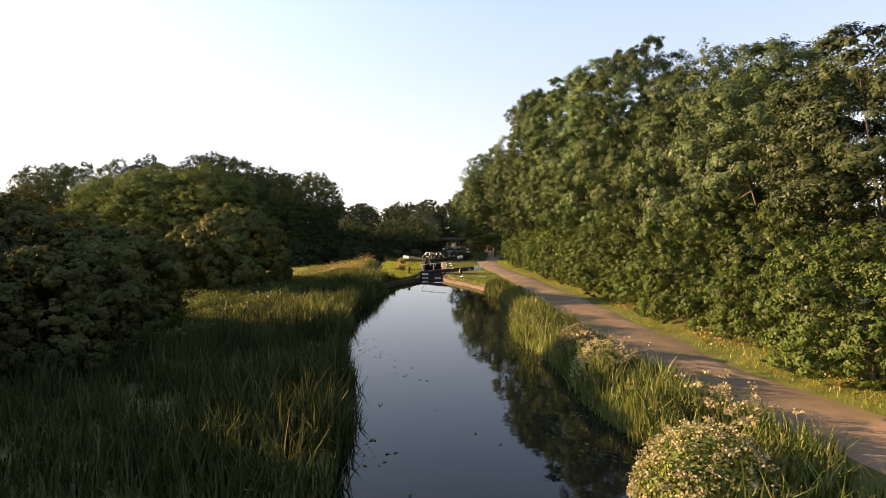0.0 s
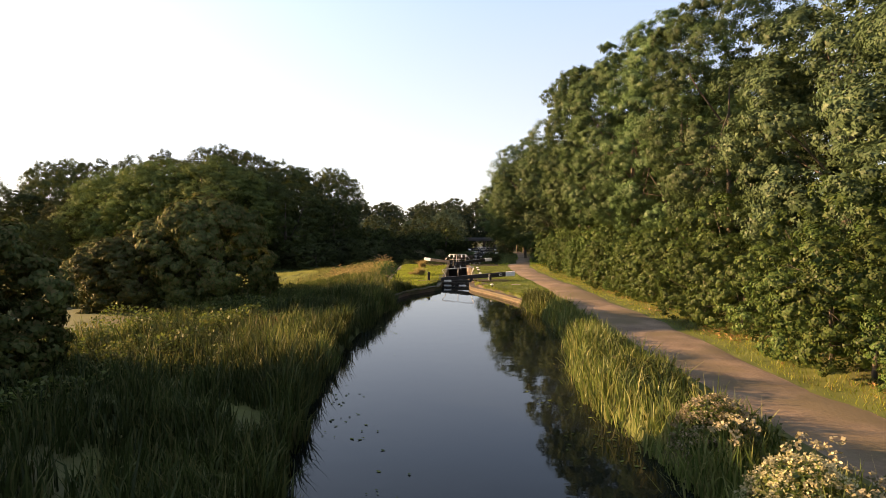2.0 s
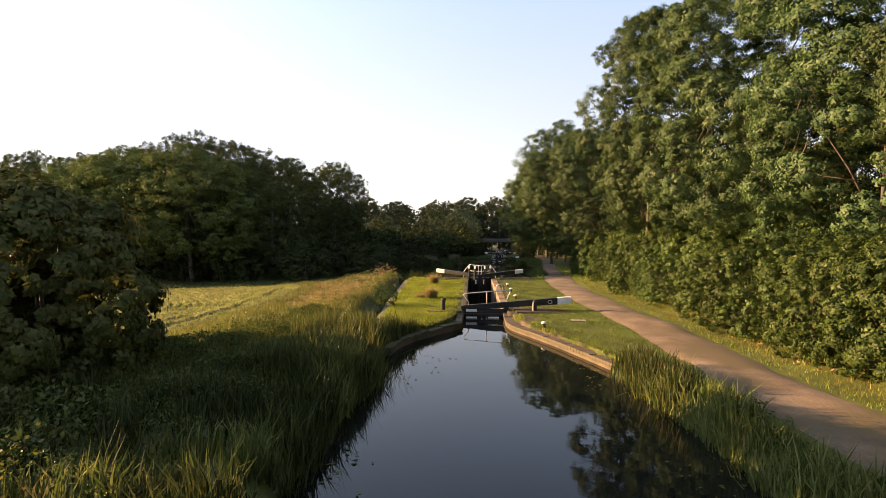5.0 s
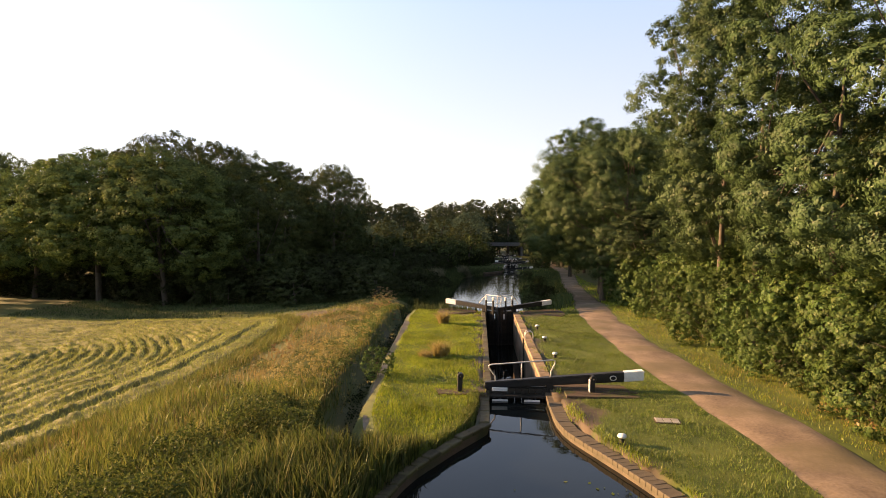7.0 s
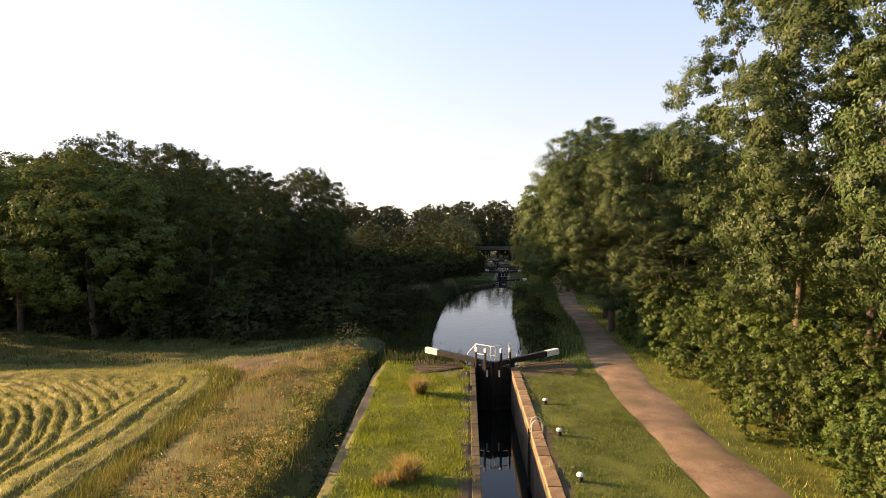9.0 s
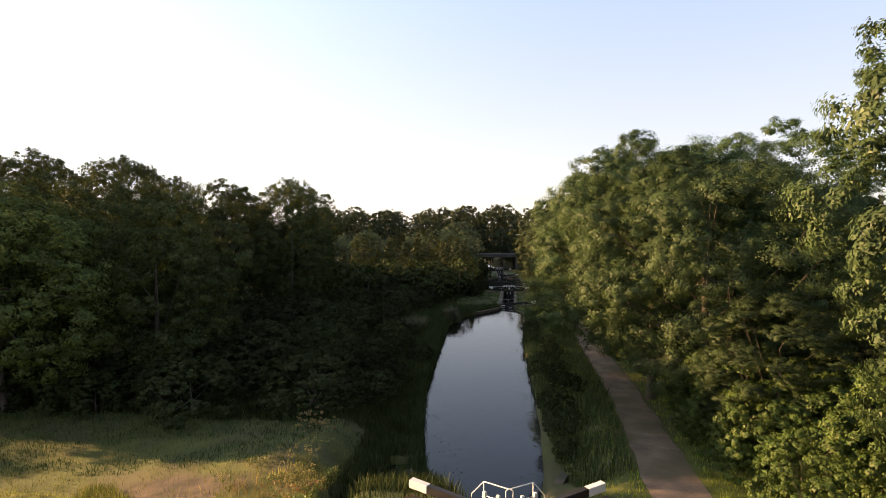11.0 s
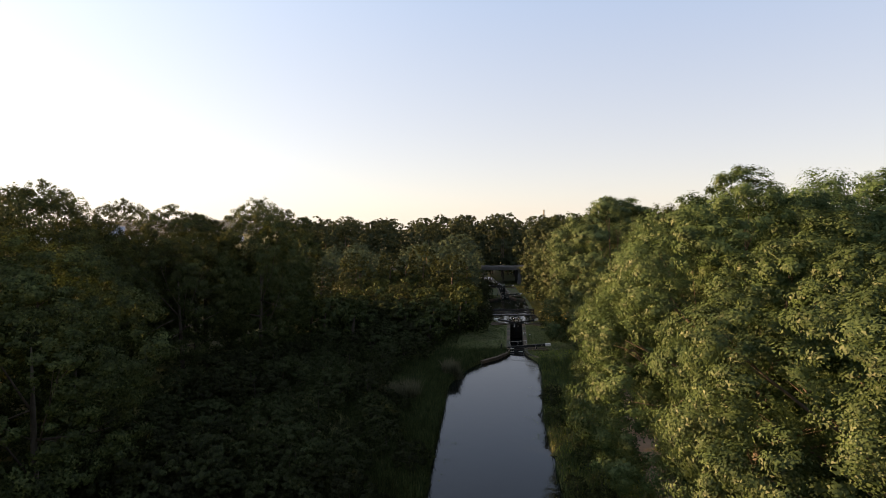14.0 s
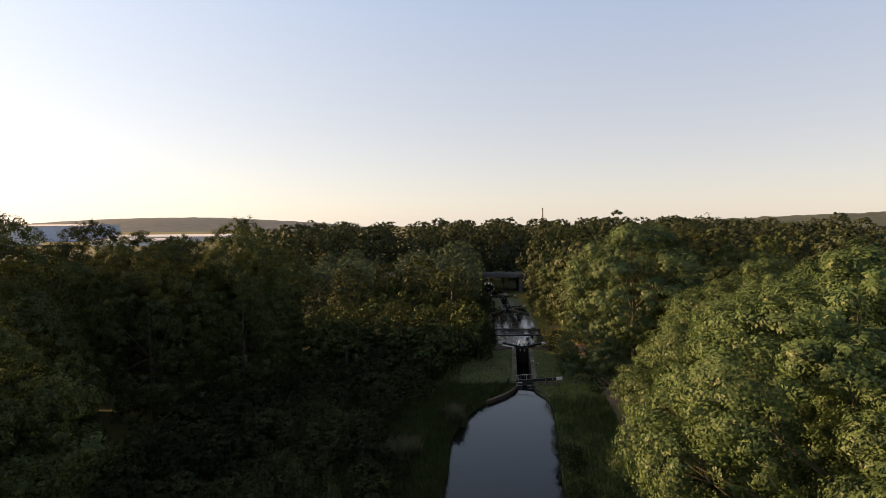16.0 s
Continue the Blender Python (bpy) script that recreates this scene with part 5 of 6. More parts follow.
# mown lockside grass
keep_lawn = lambda x, y: (np.abs(x - axis(y)) > 1.55) & (x > along(DITCH, y) + 1.13) & (x < along(PATH_MID, y) - 1.3) & ((y > 56.5) | (x < along(WATER_LEFT, y) - 0.42) | (x > along(WATER_RIGHT, y) + 0.5)) & (worn_turf(x, y) < rng.uniform(0.25, 1.1, len(x)))
x, y = scatter(460000, -8, 6, 45, 80.5, keep_lawn)
# brighter, longer blades on the field side; darker, shorter ones towards the towpath
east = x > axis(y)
grass("lawn", x[~east], y[~east], 0.10 + 0.05 * smooth_step(0, 0.7, wave(x[~east], y[~east], 1.3, 7)), 0.018, LAWN, "bright mown grass on the field side of the lock", "grass", lean=0.7, spread=0.6, simple=True)
grass("lawn", x[east], y[east], 0.075, 0.016, DARK_LAWN, "short mown grass in a darker tone on the towpath side of the lock", "grass", lean=0.6, spread=0.6, simple=True)
x, y = scatter(60000, 6.3, 12.6, 0, 84, lambda x, y: (x > along(PATH_MID, y) + 1.33 + wider(y)) & (x < np.maximum(10.8, along(PATH_MID, y) + 3.3)))
grass("verge", x, y, 0.13, 0.020, LAWN, "rough grass verge between towpath and hedge", "grass", lean=0.6, spread=0.6, simple=True)
x, y = scatter(26000, 7.5, 12.8, 0, 80, lambda x, y: (x > along(PATH_MID, y) + 1.7 + wider(y) + 0.4 * wave(x, y, 2)) & (wave(x, y, 1.6, 2) > -0.25))
grass("dry_verge", x, y, 0.15, 0.018, STRAW, "dry golden grass at the hedge foot", "grass", lean=0.9, spread=0.7, simple=True)
x, y = scatter(24000, 2.5, 14, 80, 156, lambda x, y: not_path(x, y) & (x > along(LOW_RIGHT, y)))
grass("low_verge", x, y, 0.22, 0.03, LAWN, "shaded grass beside the lower towpath", "grass", lean=0.6, spread=0.6)
x, y = scatter(90000, -34, 2, 79, 170, lambda x, y: (x < np.where(y < 152, along(LOW_LEFT, y) + 0.2, low_axis(y) - 9)) & ((y > 97 + 0.22 * (-20 - x)) | (x > -9)))
grass("low_grass", x, y, 0.6, 0.034, SHADE_SEDGE, "shaded rough grass on the lower bank", "grass", lean=0.5, spread=0.6)
x, y = scatter(210000, -19, 2, 82, 156, lambda x, y: (x < along(LOW_LEFT, y) + 0.25) & (x > along(LOW_LEFT, y) - 9 + 2 * wave(x, y, 3)) & ((y > 93) | (x > -9.5)))
grass("bank_rushes", x, y, 0.55, 0.04, SHADE_SEDGE, "dense rushes along the lower pound, coloured dark for shade", "reeds", lean=0.5, spread=0.6, simple=True)
x, y = scatter(60000, -34, -6, 86, 112, lambda x, y: (x < along(LOW_LEFT, y) - 0.5) & (y > 95 + 0.22 * (-20 - x)))
grass("slope_grass", x, y, 0.5, 0.03, REED, "rough shaded grass on the slope below the wood", "grass", lean=0.6, spread=0.7)
x, y = scatter(90000, -10, 13, 140, 182, lambda x, y: (np.abs(x - low_axis(y)) > 1.7) & not_path(x, y) & ((y > 156) | (x < along(LOW_LEFT, y) + 0.1) | (x > along(LOW_RIGHT, y) - 0.1)))
grass("far_lock_grass", x, y, 0.12, 0.05, SHADE_SEDGE, "short grass round the second lock", "grass", lean=0.8, spread=0.6, simple=True)
x, y = scatter(30000, 2.0, 12, 84, 150, lambda x, y: (x > along(LOW_RIGHT, y) - 0.25) & (x < along(PATH_MID, y) - 1.5) & (wave(x, y, 1.5, 6) > -0.45))
grass("low_sedge", x, y, 0.75, 0.035, SHADE_SEDGE, "rough sedge between the lower pound and the towpath, coloured dark for shade", "reeds", lean=0.5, spread=0.6)
leafy_patch("low_weeds", 16000, 2.0, 12, 84, 150, lambda x, y: (x > along(LOW_RIGHT, y)) & (x < along(PATH_MID, y) - 1.6) & (wave(x, y, 2.2, 1) > -0.1), 0.8, 0.2, WEED, "dark weeds on the lower bank")
for cx, cy, rx, ry in ((-11.3, 131.5, 2.2, 1.0), (-6.2, 141.5, 1.1, 0.9)):
    x, y = scatter(5000, cx - rx, cx + rx, cy - ry, cy + ry, lambda x, y: ((x - cx) / rx) ** 2 + ((y - cy) / ry) ** 2 < 1 + 0.4 * wave(x, y, 0.6, 2))
    grass("pale_reed_clump", x, y, 1.35, 0.045, PALE, "pale feathery reed clump beside the lower pound", "reeds", lean=0.45, spread=0.5)
# straw colour gives this bank the gold of low sunlight
x, y = scatter(55000, 4, 20, 183, 286, lambda x, y: (x - low_axis(y) > 3.6 + 1.7 * smooth_step(194, 206, y) * smooth_step(241, 238, y)) & (x - low_axis(y) < 12) & ((y < 236) | (y > 262) | (x - low_axis(y) > 4.5)))
grass("far_bank_grass", x, y, 0.35, 0.08, STRAW, "grass along the far canal bank, coloured golden for sunlight", "grass", lean=0.6, spread=0.6, simple=True)
# unmown strip between the ditch and the field
strip = lambda x, y: (x < along(DITCH, y) - 0.35) & (field_edge(x, y) < -0.1) & (y < 96 + 0.22 * (-20 - x) + 3.0 * wave(x, y, 2.4, 6)) & (x > -50) & (worn_turf(x, y) < rng.uniform(0.3, 1.3, len(x)))
TRACK = [(44, -15.6), (50, -14.9), (57, -13.9), (62, -13.4), (68, -14.0), (76, -16.5), (80, -20)]
x, y = scatter(190000, -50, -6, 50, 104, strip)
near = rng.uniform(0, 1, len(x)) < np.where(y < 82, 1, 0.6)
x, y = x[near], y[near]
bare = (np.abs(x - along(TRACK, y)) < 0.32 + 0.16 * wave(x, y, 0.8)) & (rng.uniform(0, 1, len(x)) > 0.25)
x, y = x[~bare], y[~bare]
mix = rng.uniform(-0.25, 0.25, len(x)) + 0.45 * wave(x, y, 1.7, 1.5) + 0.35 * wave(x, y, 0.6, 3)
ruddy = (mix > 0.0 - 0.45 * (np.abs(x + 12.3) < 1.2)) & (x < -10.6) & (y < 82)
golden = ~ruddy & (mix + 0.5 * smooth_step(-10.4, -9.2, x) + 0.45 * (np.hypot((x + 12.8) / 2.6, (y - 80) / 7) < 1 + 0.3 * wave(x, y, 1.1, 3)) + 0.7 * (np.hypot((x + 8.7) / 1.1, (y - 57) / 3.2) < 1 + 0.3 * wave(x, y, 0.7, 3)) > 0.50)
# the wood's shade as a darker blade colour, leaving out one sunlit ellipse
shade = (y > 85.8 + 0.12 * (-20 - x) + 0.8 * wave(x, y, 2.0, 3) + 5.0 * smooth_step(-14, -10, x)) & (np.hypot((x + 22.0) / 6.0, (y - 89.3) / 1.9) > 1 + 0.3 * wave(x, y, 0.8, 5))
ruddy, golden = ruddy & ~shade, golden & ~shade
for name, pick, tall, wide, material, label in (("ruddy_grass", ruddy, 0.40, 0.014, RUDDY, "soft reddish seeding grass beside the field"), ("golden_grass", golden, 0.50, 0.018, STRAW, "tall golden grass beside the overflow ditch"), ("rough_grass", ~ruddy & ~golden & ~shade, 0.34, 0.020, MEADOW, "rough green and olive grass beside the field"), ("headland_sedge", shade, 0.45, 0.03, SHADE_SEDGE, "rough grass below the wood's edge, coloured dark for its shade")):
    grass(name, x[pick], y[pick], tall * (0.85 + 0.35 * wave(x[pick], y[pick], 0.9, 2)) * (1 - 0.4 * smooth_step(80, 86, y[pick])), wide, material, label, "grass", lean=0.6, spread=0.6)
x, y = scatter(60000, -22, -13, 50, 84, lambda x, y: (field_edge(x, y) < 0.1) & (field_edge(x, y) > -1.5 + 0.5 * wave(x, y, 1.3)))
grass("headland_grass", x, y, 0.42, 0.02, MEADOW, "uncut green grass at the foot of the crop", "grass", lean=0.6, spread=0.6)
x, y = scatter(120000, -8, 9, 46, 80, lambda x, y: keep_lawn(x, y) & (wave(x, y, 1.1, 2.2) + 0.6 * wave(x, y, 0.4, 6) > 0.3))
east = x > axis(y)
grass("lush_turf", x[east], y[east], 0.13, 0.018, DARK_LAWN, "patches of longer dark turf by the towpath", "grass", lean=0.8, spread=0.6, simple=True)
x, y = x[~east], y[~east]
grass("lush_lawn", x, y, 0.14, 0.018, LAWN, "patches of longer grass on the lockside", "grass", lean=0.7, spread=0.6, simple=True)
x, y = scatter(90000, -6, 4.5, 44, 79.5, lambda x, y: np.where(y < 56.6, ((x < along(WATER_LEFT, y) - 0.08) & (x > along(WATER_LEFT, y) - 0.7) & (wave(x, y, 0.8, 2) > -0.45)) | ((x > along(WATER_RIGHT, y) + 0.12) & (x < along(WATER_RIGHT, y) + 0.85) & (wave(x, y, 0.7, 5) + 0.4 * wave(x, y, 0.25, 2) > -0.05)), (np.abs(x - axis(y)) > 1.22) & (np.abs(x - axis(y)) < 1.75) & (wave(x, y, 0.6, 3) > np.where(x < axis(y), -0.1, 0.35))))
grass("coping_grass", x, y, 0.17, 0.016, LAWN, "grass creeping over the edge stones", "grass", lean=0.8, droop=0.6, spread=0.6)
x, y = scatter(46000, -6, -2, 45, 56.6, lambda x, y: (x < along(WATER_LEFT, y) - 0.16) & (x > along(WATER_LEFT, y) - 0.75) & (wave(x, y, 0.9, 6) > -0.45))
grass("bank_fringe", x, y, 0.19, 0.018, BANK_SEDGE, "long grass hanging over the wing wall", "grass", lean=0.9, droop=0.7, spread=0.6)
strip_growth = lambda x, y: (x < along(DITCH, y) - 0.8) & (x > -14.5) & (wave(x, y, 1.2, 5.5) + 0.5 * wave(x, y, 0.5, 2) + 0.3 * (x > -11.5) > 0.30)
x, y = scatter(30000, -17, -5.0, 40, 57, lambda x, y: (x < along(WATER_LEFT, y) - 0.8) & (x > -15) & ((y < 50) | (x < along(DITCH, np.maximum(y, 50)) - 0.4)))
grass("bank_grass", x, y, 0.5, 0.024, MEADOW, "rough grass on the bank above the reeds", "grass", lean=0.5, spread=0.5)


leafy_patch("brambles", 100000, -14.2, -4.8, 41, 54.2, lambda x, y: (x < along(WATER_LEFT, y) - 2.6 - 0.5 * wave(x, y, 1.1, 2)) & ((y < 50) | (x < along(DITCH, np.maximum(y, 50)) - 0.5)) & (wave(x, y, 1.3, 3) + 0.5 * wave(x, y, 0.5, 8) > -0.45) & (x > -13.6 + 0.4 * (y - 44)), 0.85, 0.085, BRAMBLE, "bramble and nettle patch on the bank")
leafy_patch("bank_weeds", 15000, 4.0, 7.5, 0, 40, lambda x, y: (x > along(WATER_RIGHT, y) + 0.4) & (x < along(PATH_MID, y) - 2.0) & (wave(x, y, 2.0, 5) > -0.1), 0.62, 0.12, WEED, "leafy weeds among the sedge")
leafy_patch("hedge_litter", 9000, 8.5, 13, 8, 56, lambda x, y: (np.abs(x - np.interp(y, (8, 13, 17, 21, 28, 36, 44, 56), (11.9, 11.3, 10.7, 10.25, 10.0, 9.6, 9.65, 9.65))) < 0.45) & (wave(x, y, 1.6, 8) > 0.0), 0.22, 0.11, RUST, "brown dead leaves and bramble at the hedge foot")
leafy_patch("ditch_weeds", 22000, -10.6, -6.4, 51, 84, lambda x, y: np.abs(x - along(DITCH, y) + 1.0) < 0.40 + 0.25 * wave(x, y, 0.9), 0.55, 0.10, WEED, "dark weeds hanging into the overflow ditch")
# dark leaves added along the ditch floor in place of its deep shade
leafy_patch("ditch_bed", 15000, -10, -6, 51, 84, lambda x, y: np.abs(x - along(DITCH, y)) < 0.5, 0.4, 0.1, LEAF_DARK, "dark leaves added in the overflow ditch to stand for its shade")
leafy_patch("strip_weeds", 60000, -14.5, -7, 50, 86, strip_growth, 0.5, 0.085, WEED, "green weeds and thistles among the tall grass")
leafy_patch("reed_weeds", 60000, -13.5, -4.5, 24, 46, lambda x, y: (x < along(WATER_LEFT, y) - 1.2) & (x > -13.5 + 5 * smooth_step(38, 46, y)) & (wave(x, y, 1.8, 9) + 0.5 * smooth_step(-6, -10, x) > 0.05), 0.70, 0.075, NETTLE, "leafy green weeds growing among the reeds")
leafy_patch("nettles", 16000, -15, -9, 20, 42, lambda x, y: wave(x, y, 2.5, 2) > -0.4, 1.0, 0.13, NETTLE, "nettle bed between reeds and bushes")


def mound(n, cx, cy, rx, tall, leaf, label):
    """A rounded leafy clump of tall herbs."""
    d = unit(n)
    d[:, 2] = np.abs(d[:, 2])
    P = d * np.array([rx, rx, tall]) * np.power(rng.uniform(0.35, 1.1, n), 0.5)[:, None]
    size = leaf * rng.uniform(0.6, 1.4, n)
    ob = link("flowering_clump", leaf_mesh("flowering_clump", P, d + 0.6 * unit(n), size, size * 0.55), WEED)
    ob.matrix_basis = Matrix.Translation((cx, cy, float(height(cx, cy)) - 0.1))
    part("blossom", leaf_mesh("blossom", np.repeat(d[:360] * np.array([rx, rx, tall]) * rng.uniform(0.97, 1.09, (360, 1)), 15, 0) + unit(5400) * np.array([0.065, 0.065, 0.035]), unit(5400) + np.array([0, 0, 1.0]), np.full(5400, 0.045), np.full(5400, 0.04)), CREAM, ob, "cream flower heads")["kind"] = "stuff"
    return tagged(ob, label, "plant", "flowering clumps")


mound(8000, 4.2, 9.1, 1.12, 1.3, 0.075, "rounded clump of cream meadowsweet on the bank")
mound(4000, 4.7, 17.2, 0.8, 1.1, 0.08, "low clump of cream meadowsweet on the bank")
mound(4000, 4.75, 20.3, 0.75, 1.1, 0.08, "low clump of cream meadowsweet on the bank")


def flower_heads(name, spots, per, radius, z0, z1, size, material, label):
    P = []
    for x, y in spots:
        for q in range(per):
            cx, cy, cz = x + rng.normal() * radius, y + rng.normal() * radius, rng.uniform(z0, z1)
            d = unit(16) * 0.10 * np.array([1, 1, 0.5])
            P.append(d + np.array([cx, cy, float(height(cx, cy)) + cz]))
    P = np.concatenate(P)
    s = size * rng.uniform(0.6, 1.3, len(P))
    return tagged(link(name, leaf_mesh(name, P, unit(len(P)) + np.array([0, 0, 1.0]), s, s * 0.9), material), label, "flowers", kind="stuff")


flower_heads("meadowsweet", [(5.9, 11.0), (5.2, 16.6), (5.4, 18.0), (4.6, 19.3), (6.2, 13), (6.0, 12.2)], 14, 0.4, 0.6, 1.0, 0.07, CREAM, "cream meadowsweet heads among the sedge")
flower_heads("dock_seed_heads", [(-9.6, 79), (-9.9, 77.8), (-11.6, 88.5), (-12.0, 89.5), (-11.8, 62)], 14, 0.5, 0.4, 1.2, 0.09, RUST, "rusty brown dock seed heads")
flower_heads("golden_weed_heads", [(-9.7, 58.5), (-9.8, 61.5), (-8.9, 58), (-9.1, 60), (-9.3, 62), (-9.3, 64), (-9.2, 66), (-8.8, 56.5), (-9.4, 68), (-9.5, 71), (-9.6, 74), (-10.5, 81), (-11, 85), (-11.7, 89.5), (-10.0, 57), (-10.2, 60), (-10.2, 63), (-10.0, 66)], 34, 0.75, 0.3, 0.8, 0.055, GOLD, "golden dry flower heads beside the ditch")



# wheat: an uneven sheet of standing crop with wheel tracks, and ears above it
def rows(x, y):
    """Metres inwards across the drilled rows, which swing round the field's corner in wide arcs."""
    right = np.interp(y, (-80, 40, 52, 57, 62, 68, 78, 90), (-26, -21, -17.0, -16.1, -15.5, -16.0, -17.4, -18)) - x
    top = 82.8 + 0.15 * (-20 - x) - y
    return np.minimum(np.where((right < 20) & (top < 20), 20 - np.hypot(np.maximum(20 - right, 0), np.maximum(20 - top, 0)), np.minimum(right, top)), 60)


def crop(x, y):
    d = field_edge(x, y)
    h = 0.30 * smooth_step(0, 0.25, d) + 0.24 * smooth_step(0.2, 2.2, d) + 0.05 * wave(x, y, 1.5) + 0.05 * wave(x, y, 5, 2) + 0.04 * wave(x, y, 0.42, 6) + 0.04 * wave(x, y, 0.8, 2.5)
    dd = d + 0.10 * wave(x, y, 4, 1)
    for at, deep, w in ((1.7, 0.36, 0.14), (3.3, 0.46, 0.18), (12.0, 0.42, 0.2), (13.6, 0.42, 0.2), (22.0, 0.4, 0.22), (23.7, 0.4, 0.22)):
        h = h - deep * np.exp(-((dd - at) / w) ** 2) * (0.65 + 0.35 * wave(x, y, 1.1, at))
    lodged = np.clip(smooth_step(-33, -27, x) * smooth_step(62, 69, y) + 0.8 * smooth_step(0.1, 0.6, wave(x, y, 8, 3.2)), 0, 1)
    lines = 0.5 + 0.5 * np.sin(8.4 * (rows(x, y) + 0.16 * wave(x, y, 2.2, 5) + 0.11 * wave(x, y, 0.5, 2)))
    h = h - lodged * smooth_step(3.6, 4.2, d) * (0.38 + 0.22 * wave(x, y, 1.9, 7)) * np.power(lines, 2.5)
    combed = 0.5 + 0.5 * np.sin(11.0 * (0.94 * y + 0.35 * x) + 3.0 * wave(x, y, 1.6, 8))
    h = h - 0.10 * combed ** 2 * (1 - lodged) - 0.13 * np.power(0.5 + 0.5 * np.sin(5.2 * d + 2.0 * wave(x, y, 3.0, 8)), 2) * (1 - 0.6 * lodged) * smooth_step(0.4, 1.0, d)
    return np.maximum(h, 0.03)


xs = np.concatenate([np.arange(-150, -60, 2.0), np.arange(-60, -36, 0.5), np.arange(-36, -14.5, 0.16)])
ys = np.concatenate([np.arange(-80, 30, 4.0), np.arange(30, 46, 0.8), np.arange(46, 84, 0.16), np.arange(84, 108, 0.6)])
X, Y = np.meshgrid(xs, ys)
Z = height(X, Y) + np.where(field_edge(X, Y) > -0.4, crop(X, Y), -0.3)
i = np.arange(X.size).reshape(X.shape)
faces = np.stack([i[:-1, :-1], i[:-1, 1:], i[1:, 1:], i[1:, :-1]], -1).reshape(-1, 4)
inside = (field_edge(X, Y) > -0.2)
faces = faces[inside.ravel()[faces].all(1)]
CROP = surface("wheat_mass", (0.055, 0.054, 0.014), (0.18, 0.165, 0.048), scale=0.9, fine=7, bump=0.8)
tagged(link("wheat_field", sheet("wheat_field", np.stack([X, Y, Z], -1).reshape(-1, 3), faces), CROP, smooth=True), "ripening yellow wheat with wheel tracks and lodged arcs", "crop field", kind="stuff")
x, y = scatter(300000, -48, -15, 46, 88, lambda x, y: (field_edge(x, y) > 0.0) & (rng.uniform(0, 1, len(x)) < 0.35 + 0.65 * smooth_step(-38, -28, x)))
h = crop(x, y)
P = np.stack([x, y, height(x, y) + np.maximum(h - 0.16, 0)], 1)
tagged(link("wheat_ears", blade_mesh("wheat_ears", P, 0.32 * rng.uniform(0.6, 1.3, len(x)), 0.034 * rng.uniform(0.6, 1.4, len(x)), 0.8, 0.4, True), WHEAT), "bristling wheat ears above the crop", "crop field", kind="stuff")


def tuft(x, y, tall, n, label):
    a, d = rng.uniform(0, 2 * np.pi, n), 0.32 * np.sqrt(rng.uniform(0, 1, n))
    P = np.stack([d * np.cos(a), d * np.sin(a), np.full(n, -0.04)], 1)
    ob = link("grass_tuft", blade_mesh("grass_tuft", P, tall * rng.uniform(0.5, 1.15, n), 0.018 * rng.uniform(0.6, 1.4, n), 0.9, 0.4), TUFT)
    ob.matrix_basis = Matrix.Translation((x, y, float(height(x, y))))
    return tagged(ob, label, "grass tuft", "dry grass tufts")


tuft(-5.0, 73.0, 0.95, 900, "dry golden grass tuft on the mown lockside")
tuft(-4.45, 63.3, 0.85, 900, "dry golden grass tuft on the mown lockside")
tuft(-5.1, 62.8, 0.5, 400, "small dry grass tuft on the mown lockside")

def floating_leaves(n, left, right, y0, y1, z, name, label):
    y = rng.uniform(y0, y1, n)
    side = rng.uniform(0, 1, n) < 0.45
    x = np.where(side, along(left, y) + 0.5 + np.abs(rng.normal(0, 0.9, n)), along(right, y) - 0.3 - np.abs(rng.normal(0, 0.8, n)))
    keep = wave(x, y, 1.6, 4) + 0.4 * wave(x, y, 0.5) > 0.25
    x, y = x[keep], y[keep]
    N = np.array([0, 0, 1.0]) + 0.02 * unit(len(x))
    s = 0.10 * rng.uniform(0.5, 1.4, len(x))
    tagged(link(name, leaf_mesh(name, np.stack([x, y, np.full(len(x), z)], 1), N, s, s * 0.7), WEED), label, "water plants", kind="stuff")


floating_leaves(1300, WATER_LEFT, WATER_RIGHT, 4, 50, 0.025, "floating_leaves", "small floating leaves along the water's edge")
floating_leaves(1800, LOW_LEFT, LOW_RIGHT, 86, 148, -1.975, "floating_leaves", "small floating leaves on the lower pound")

# ---- distance ----
def motorway_bridge():
    g = thing("road_bridge", Matrix.Translation((0, 300, -5.9)), "long concrete road bridge over the canal valley", "bridge")
    part("deck", box(bmesh.new(), -70, 70, -8, 8, 5.6, 6.5, bevel=0.05), BRIDGE, g)
    part("parapet", box(bmesh.new(), -70, 70, -8.3, -8.0, 6.2, 6.95, bevel=0.05), BRIDGE, g)
    part("guard_rail", box(bmesh.new(), -70, 70, -8.45, -8.32, 7.1, 7.25, bevel=0.03), BRIDGE, g)
    for x in (-34, -13, 13, 34):
        part("pier", box(bmesh.new(), x - 0.6, x + 0.6, -7, 7, -3, 5.6, bevel=0.05), BRIDGE, g)


motorway_bridge()


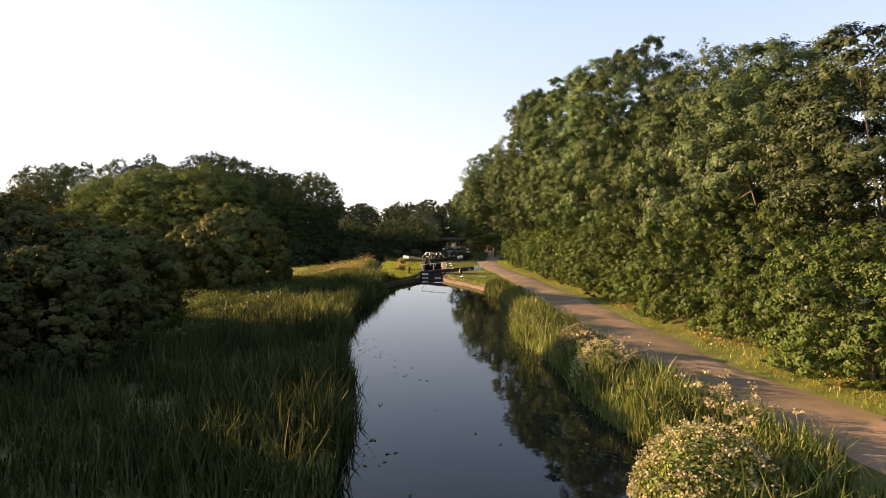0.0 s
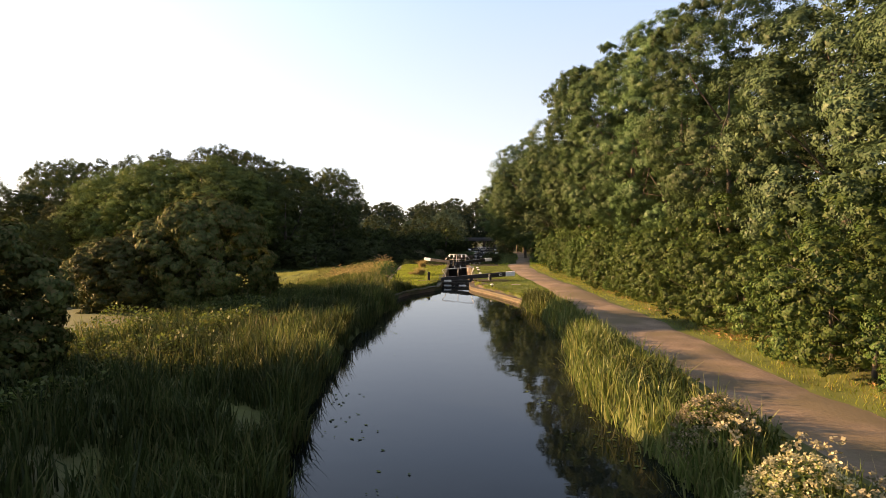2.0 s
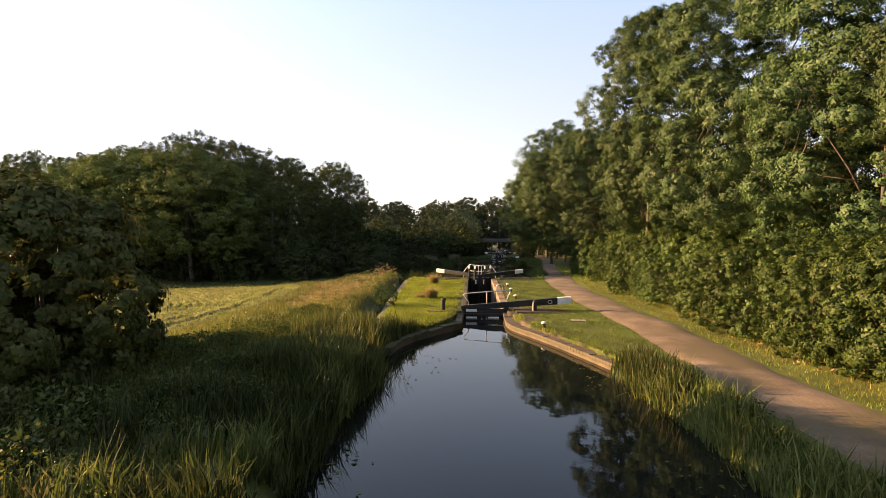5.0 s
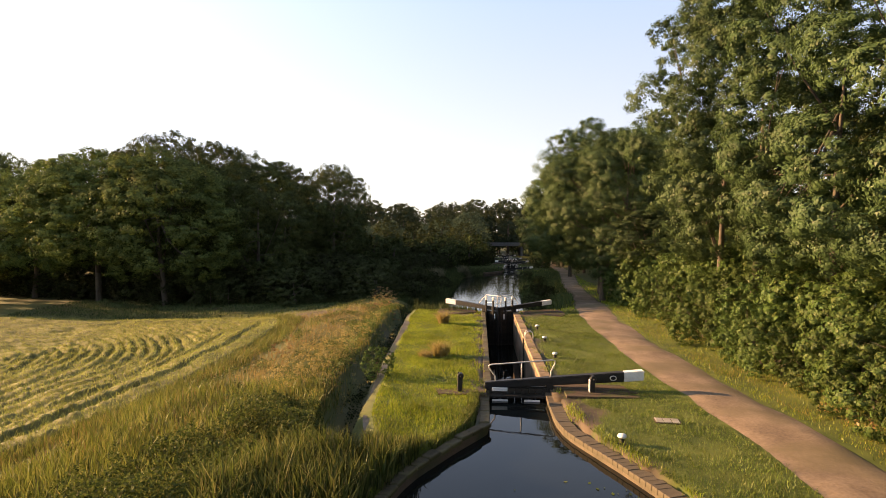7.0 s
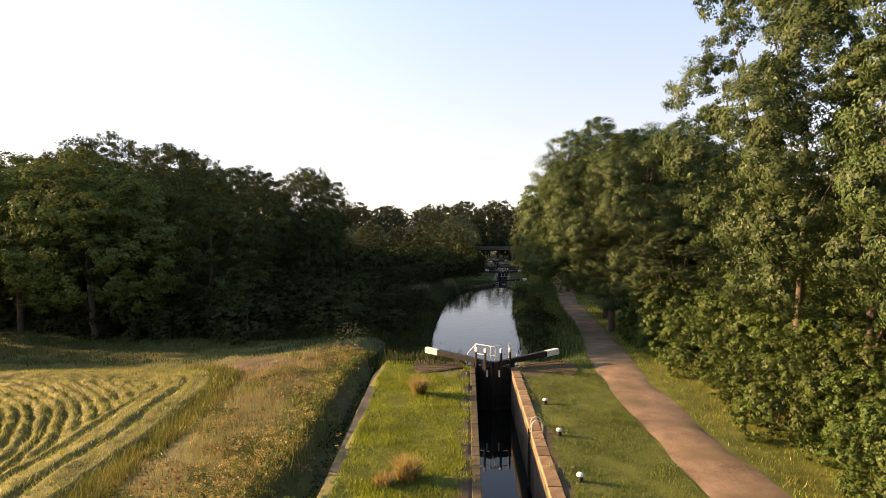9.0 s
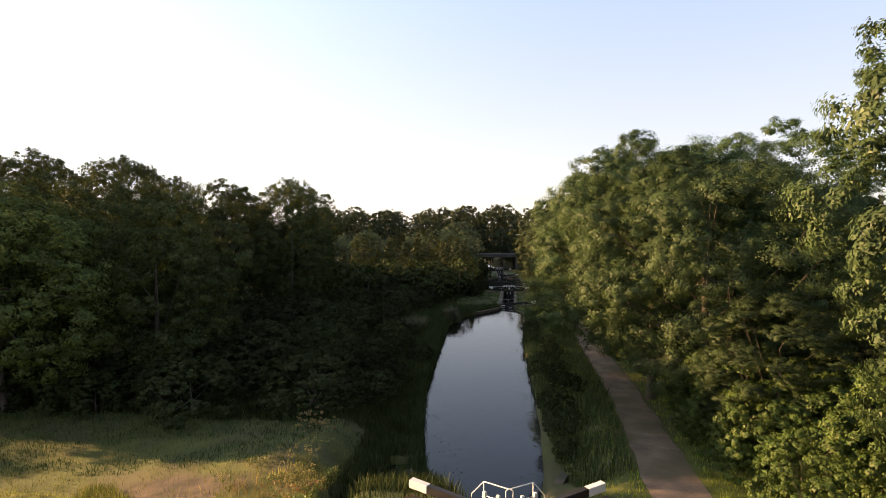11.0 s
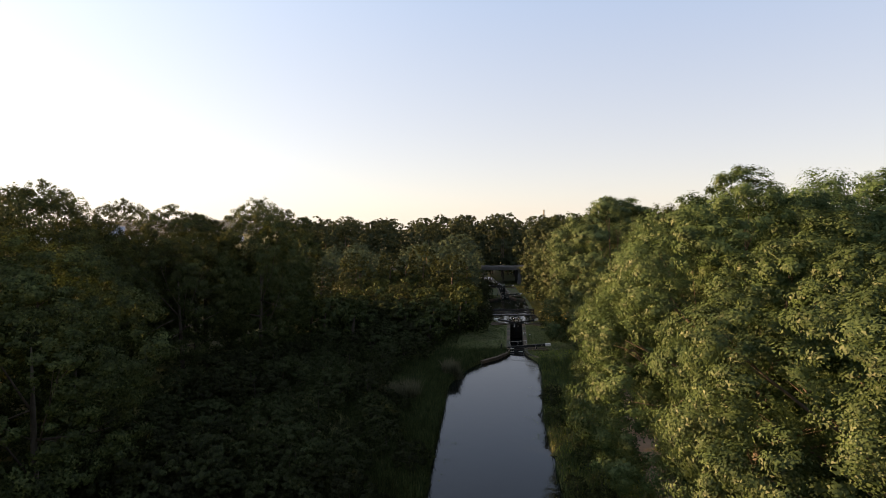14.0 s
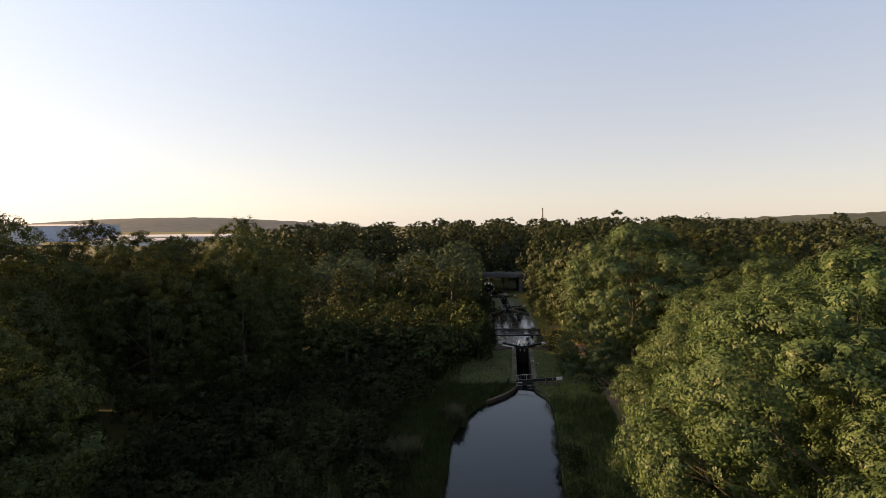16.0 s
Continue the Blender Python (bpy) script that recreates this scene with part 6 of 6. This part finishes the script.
def hill(name, x0, x1, y, tall, seed, label, material, rough):
    xs = np.linspace(x0, x1, 420)
    ds = np.linspace(0, 1, 10)
    X, D = np.meshgrid(xs, ds)
    span = np.sin(np.pi * np.clip((X - x0) / (x1 - x0), 0, 1)) ** 0.8
    Z = -6 + (tall + 6) * span * np.sin(D * np.pi / 2) * (1 + 0.10 * wave(X, X * 0, 420, seed)) + rough * (wave(X, D * 300, 22, seed) + 0.6 * wave(X, D * 300, 9, seed + 3)) * D
    Y = y + D * 600
    i = np.arange(X.size).reshape(X.shape)
    faces = np.stack([i[:-1, :-1], i[:-1, 1:], i[1:, 1:], i[1:, :-1]], -1).reshape(-1, 4)
    tagged(link(name, sheet(name, np.stack([X, Y, Z], -1).reshape(-1, 3), faces), material, smooth=True), label, "hill", kind="structure")


hill("backdrop_1", -2500, -450, 2300, 56, 1.0, "far wooded hills along the horizon, coloured bluish for haze", HAZY_HILL, 1.6)
hill("backdrop_2", 120, 2500, 850, 41, 2.0, "dark wooded ridge beyond the valley", RIDGE, 1.8)


def chimney():
    g = thing("chimney", Matrix.Translation((92, 900, -6)), "tall thin pale chimney far off", "chimney")
    part("shaft", turned(bmesh.new(), [(1.6, 0), (1.2, 30), (1.0, 43)], 12), CONCRETE, g)
    part("rim", turned(bmesh.new(), [(1.15, 42.6), (1.25, 43), (1.25, 44.2), (1.0, 44.4)], 12), CONCRETE, g)


chimney()


def warehouse(x, y, wide, deep, tall, material, label):
    g = thing("warehouse", Matrix.Translation((x, y, -6)), label, "warehouse", "far warehouses")
    part("wall", box(bmesh.new(), -wide / 2, wide / 2, -deep / 2, deep / 2, 0, tall, bevel=0.1), material, g)
    bm = bmesh.new()
    a = [bm.verts.new(p) for p in ((-wide / 2 - 1, -deep / 2 - 1, tall), (wide / 2 + 1, -deep / 2 - 1, tall), (wide / 2 + 1, 0, tall + 3), (-wide / 2 - 1, 0, tall + 3), (wide / 2 + 1, deep / 2 + 1, tall), (-wide / 2 - 1, deep / 2 + 1, tall))]
    for f in ((0, 1, 2, 3), (3, 2, 4, 5), (0, 3, 5), (1, 4, 2), (0, 5, 4, 1)):
        bm.faces.new([a[k] for k in f])
    bmesh.ops.recalc_face_normals(bm, faces=bm.faces)
    part("roof", bm, ROOF, g, "pale sheet roof")


warehouse(-640, 850, 60, 60, 20, ROOF, "white warehouse far off across the valley")
warehouse(-720, 1080, 150, 90, 26, BLUE_WALL, "long blue-grey warehouse far off across the valley")
warehouse(-480, 1000, 190, 60, 8, ROOF, "long low pale roofed shed far off")
warehouse(-440, 820, 90, 40, 6, ROOF, "long low pale roofed shed far off")


# ---- stones and bricks ----
lay_along("coping_stone", CHAMBER_R[::-1], (0.85, 0.46, 0.16), STONE, chamber_wall_right, 0.44, overlap=0.02, seed=4)
lay_along("coping_stone", CHAMBER_L[::-1], (0.85, 0.30, 0.16), OLD_STONE, chamber_wall_left, 0.43, overlap=0.02, seed=5)
lay_along("coping_brick", WING_R[::-1], (0.24, 0.46, 0.15), BANK_BRICK, wing_wall_right, 0.26, overlap=0.03, seed=6, wobble=0.012, bevel=0.012, gap=0.002)
lay_along("coping_stone", WING_L[::-1], (0.6, 0.34, 0.14), OLD_STONE, wing_wall_left, 0.33, overlap=0.02, seed=7, wobble=0.03, bevel=0.03)
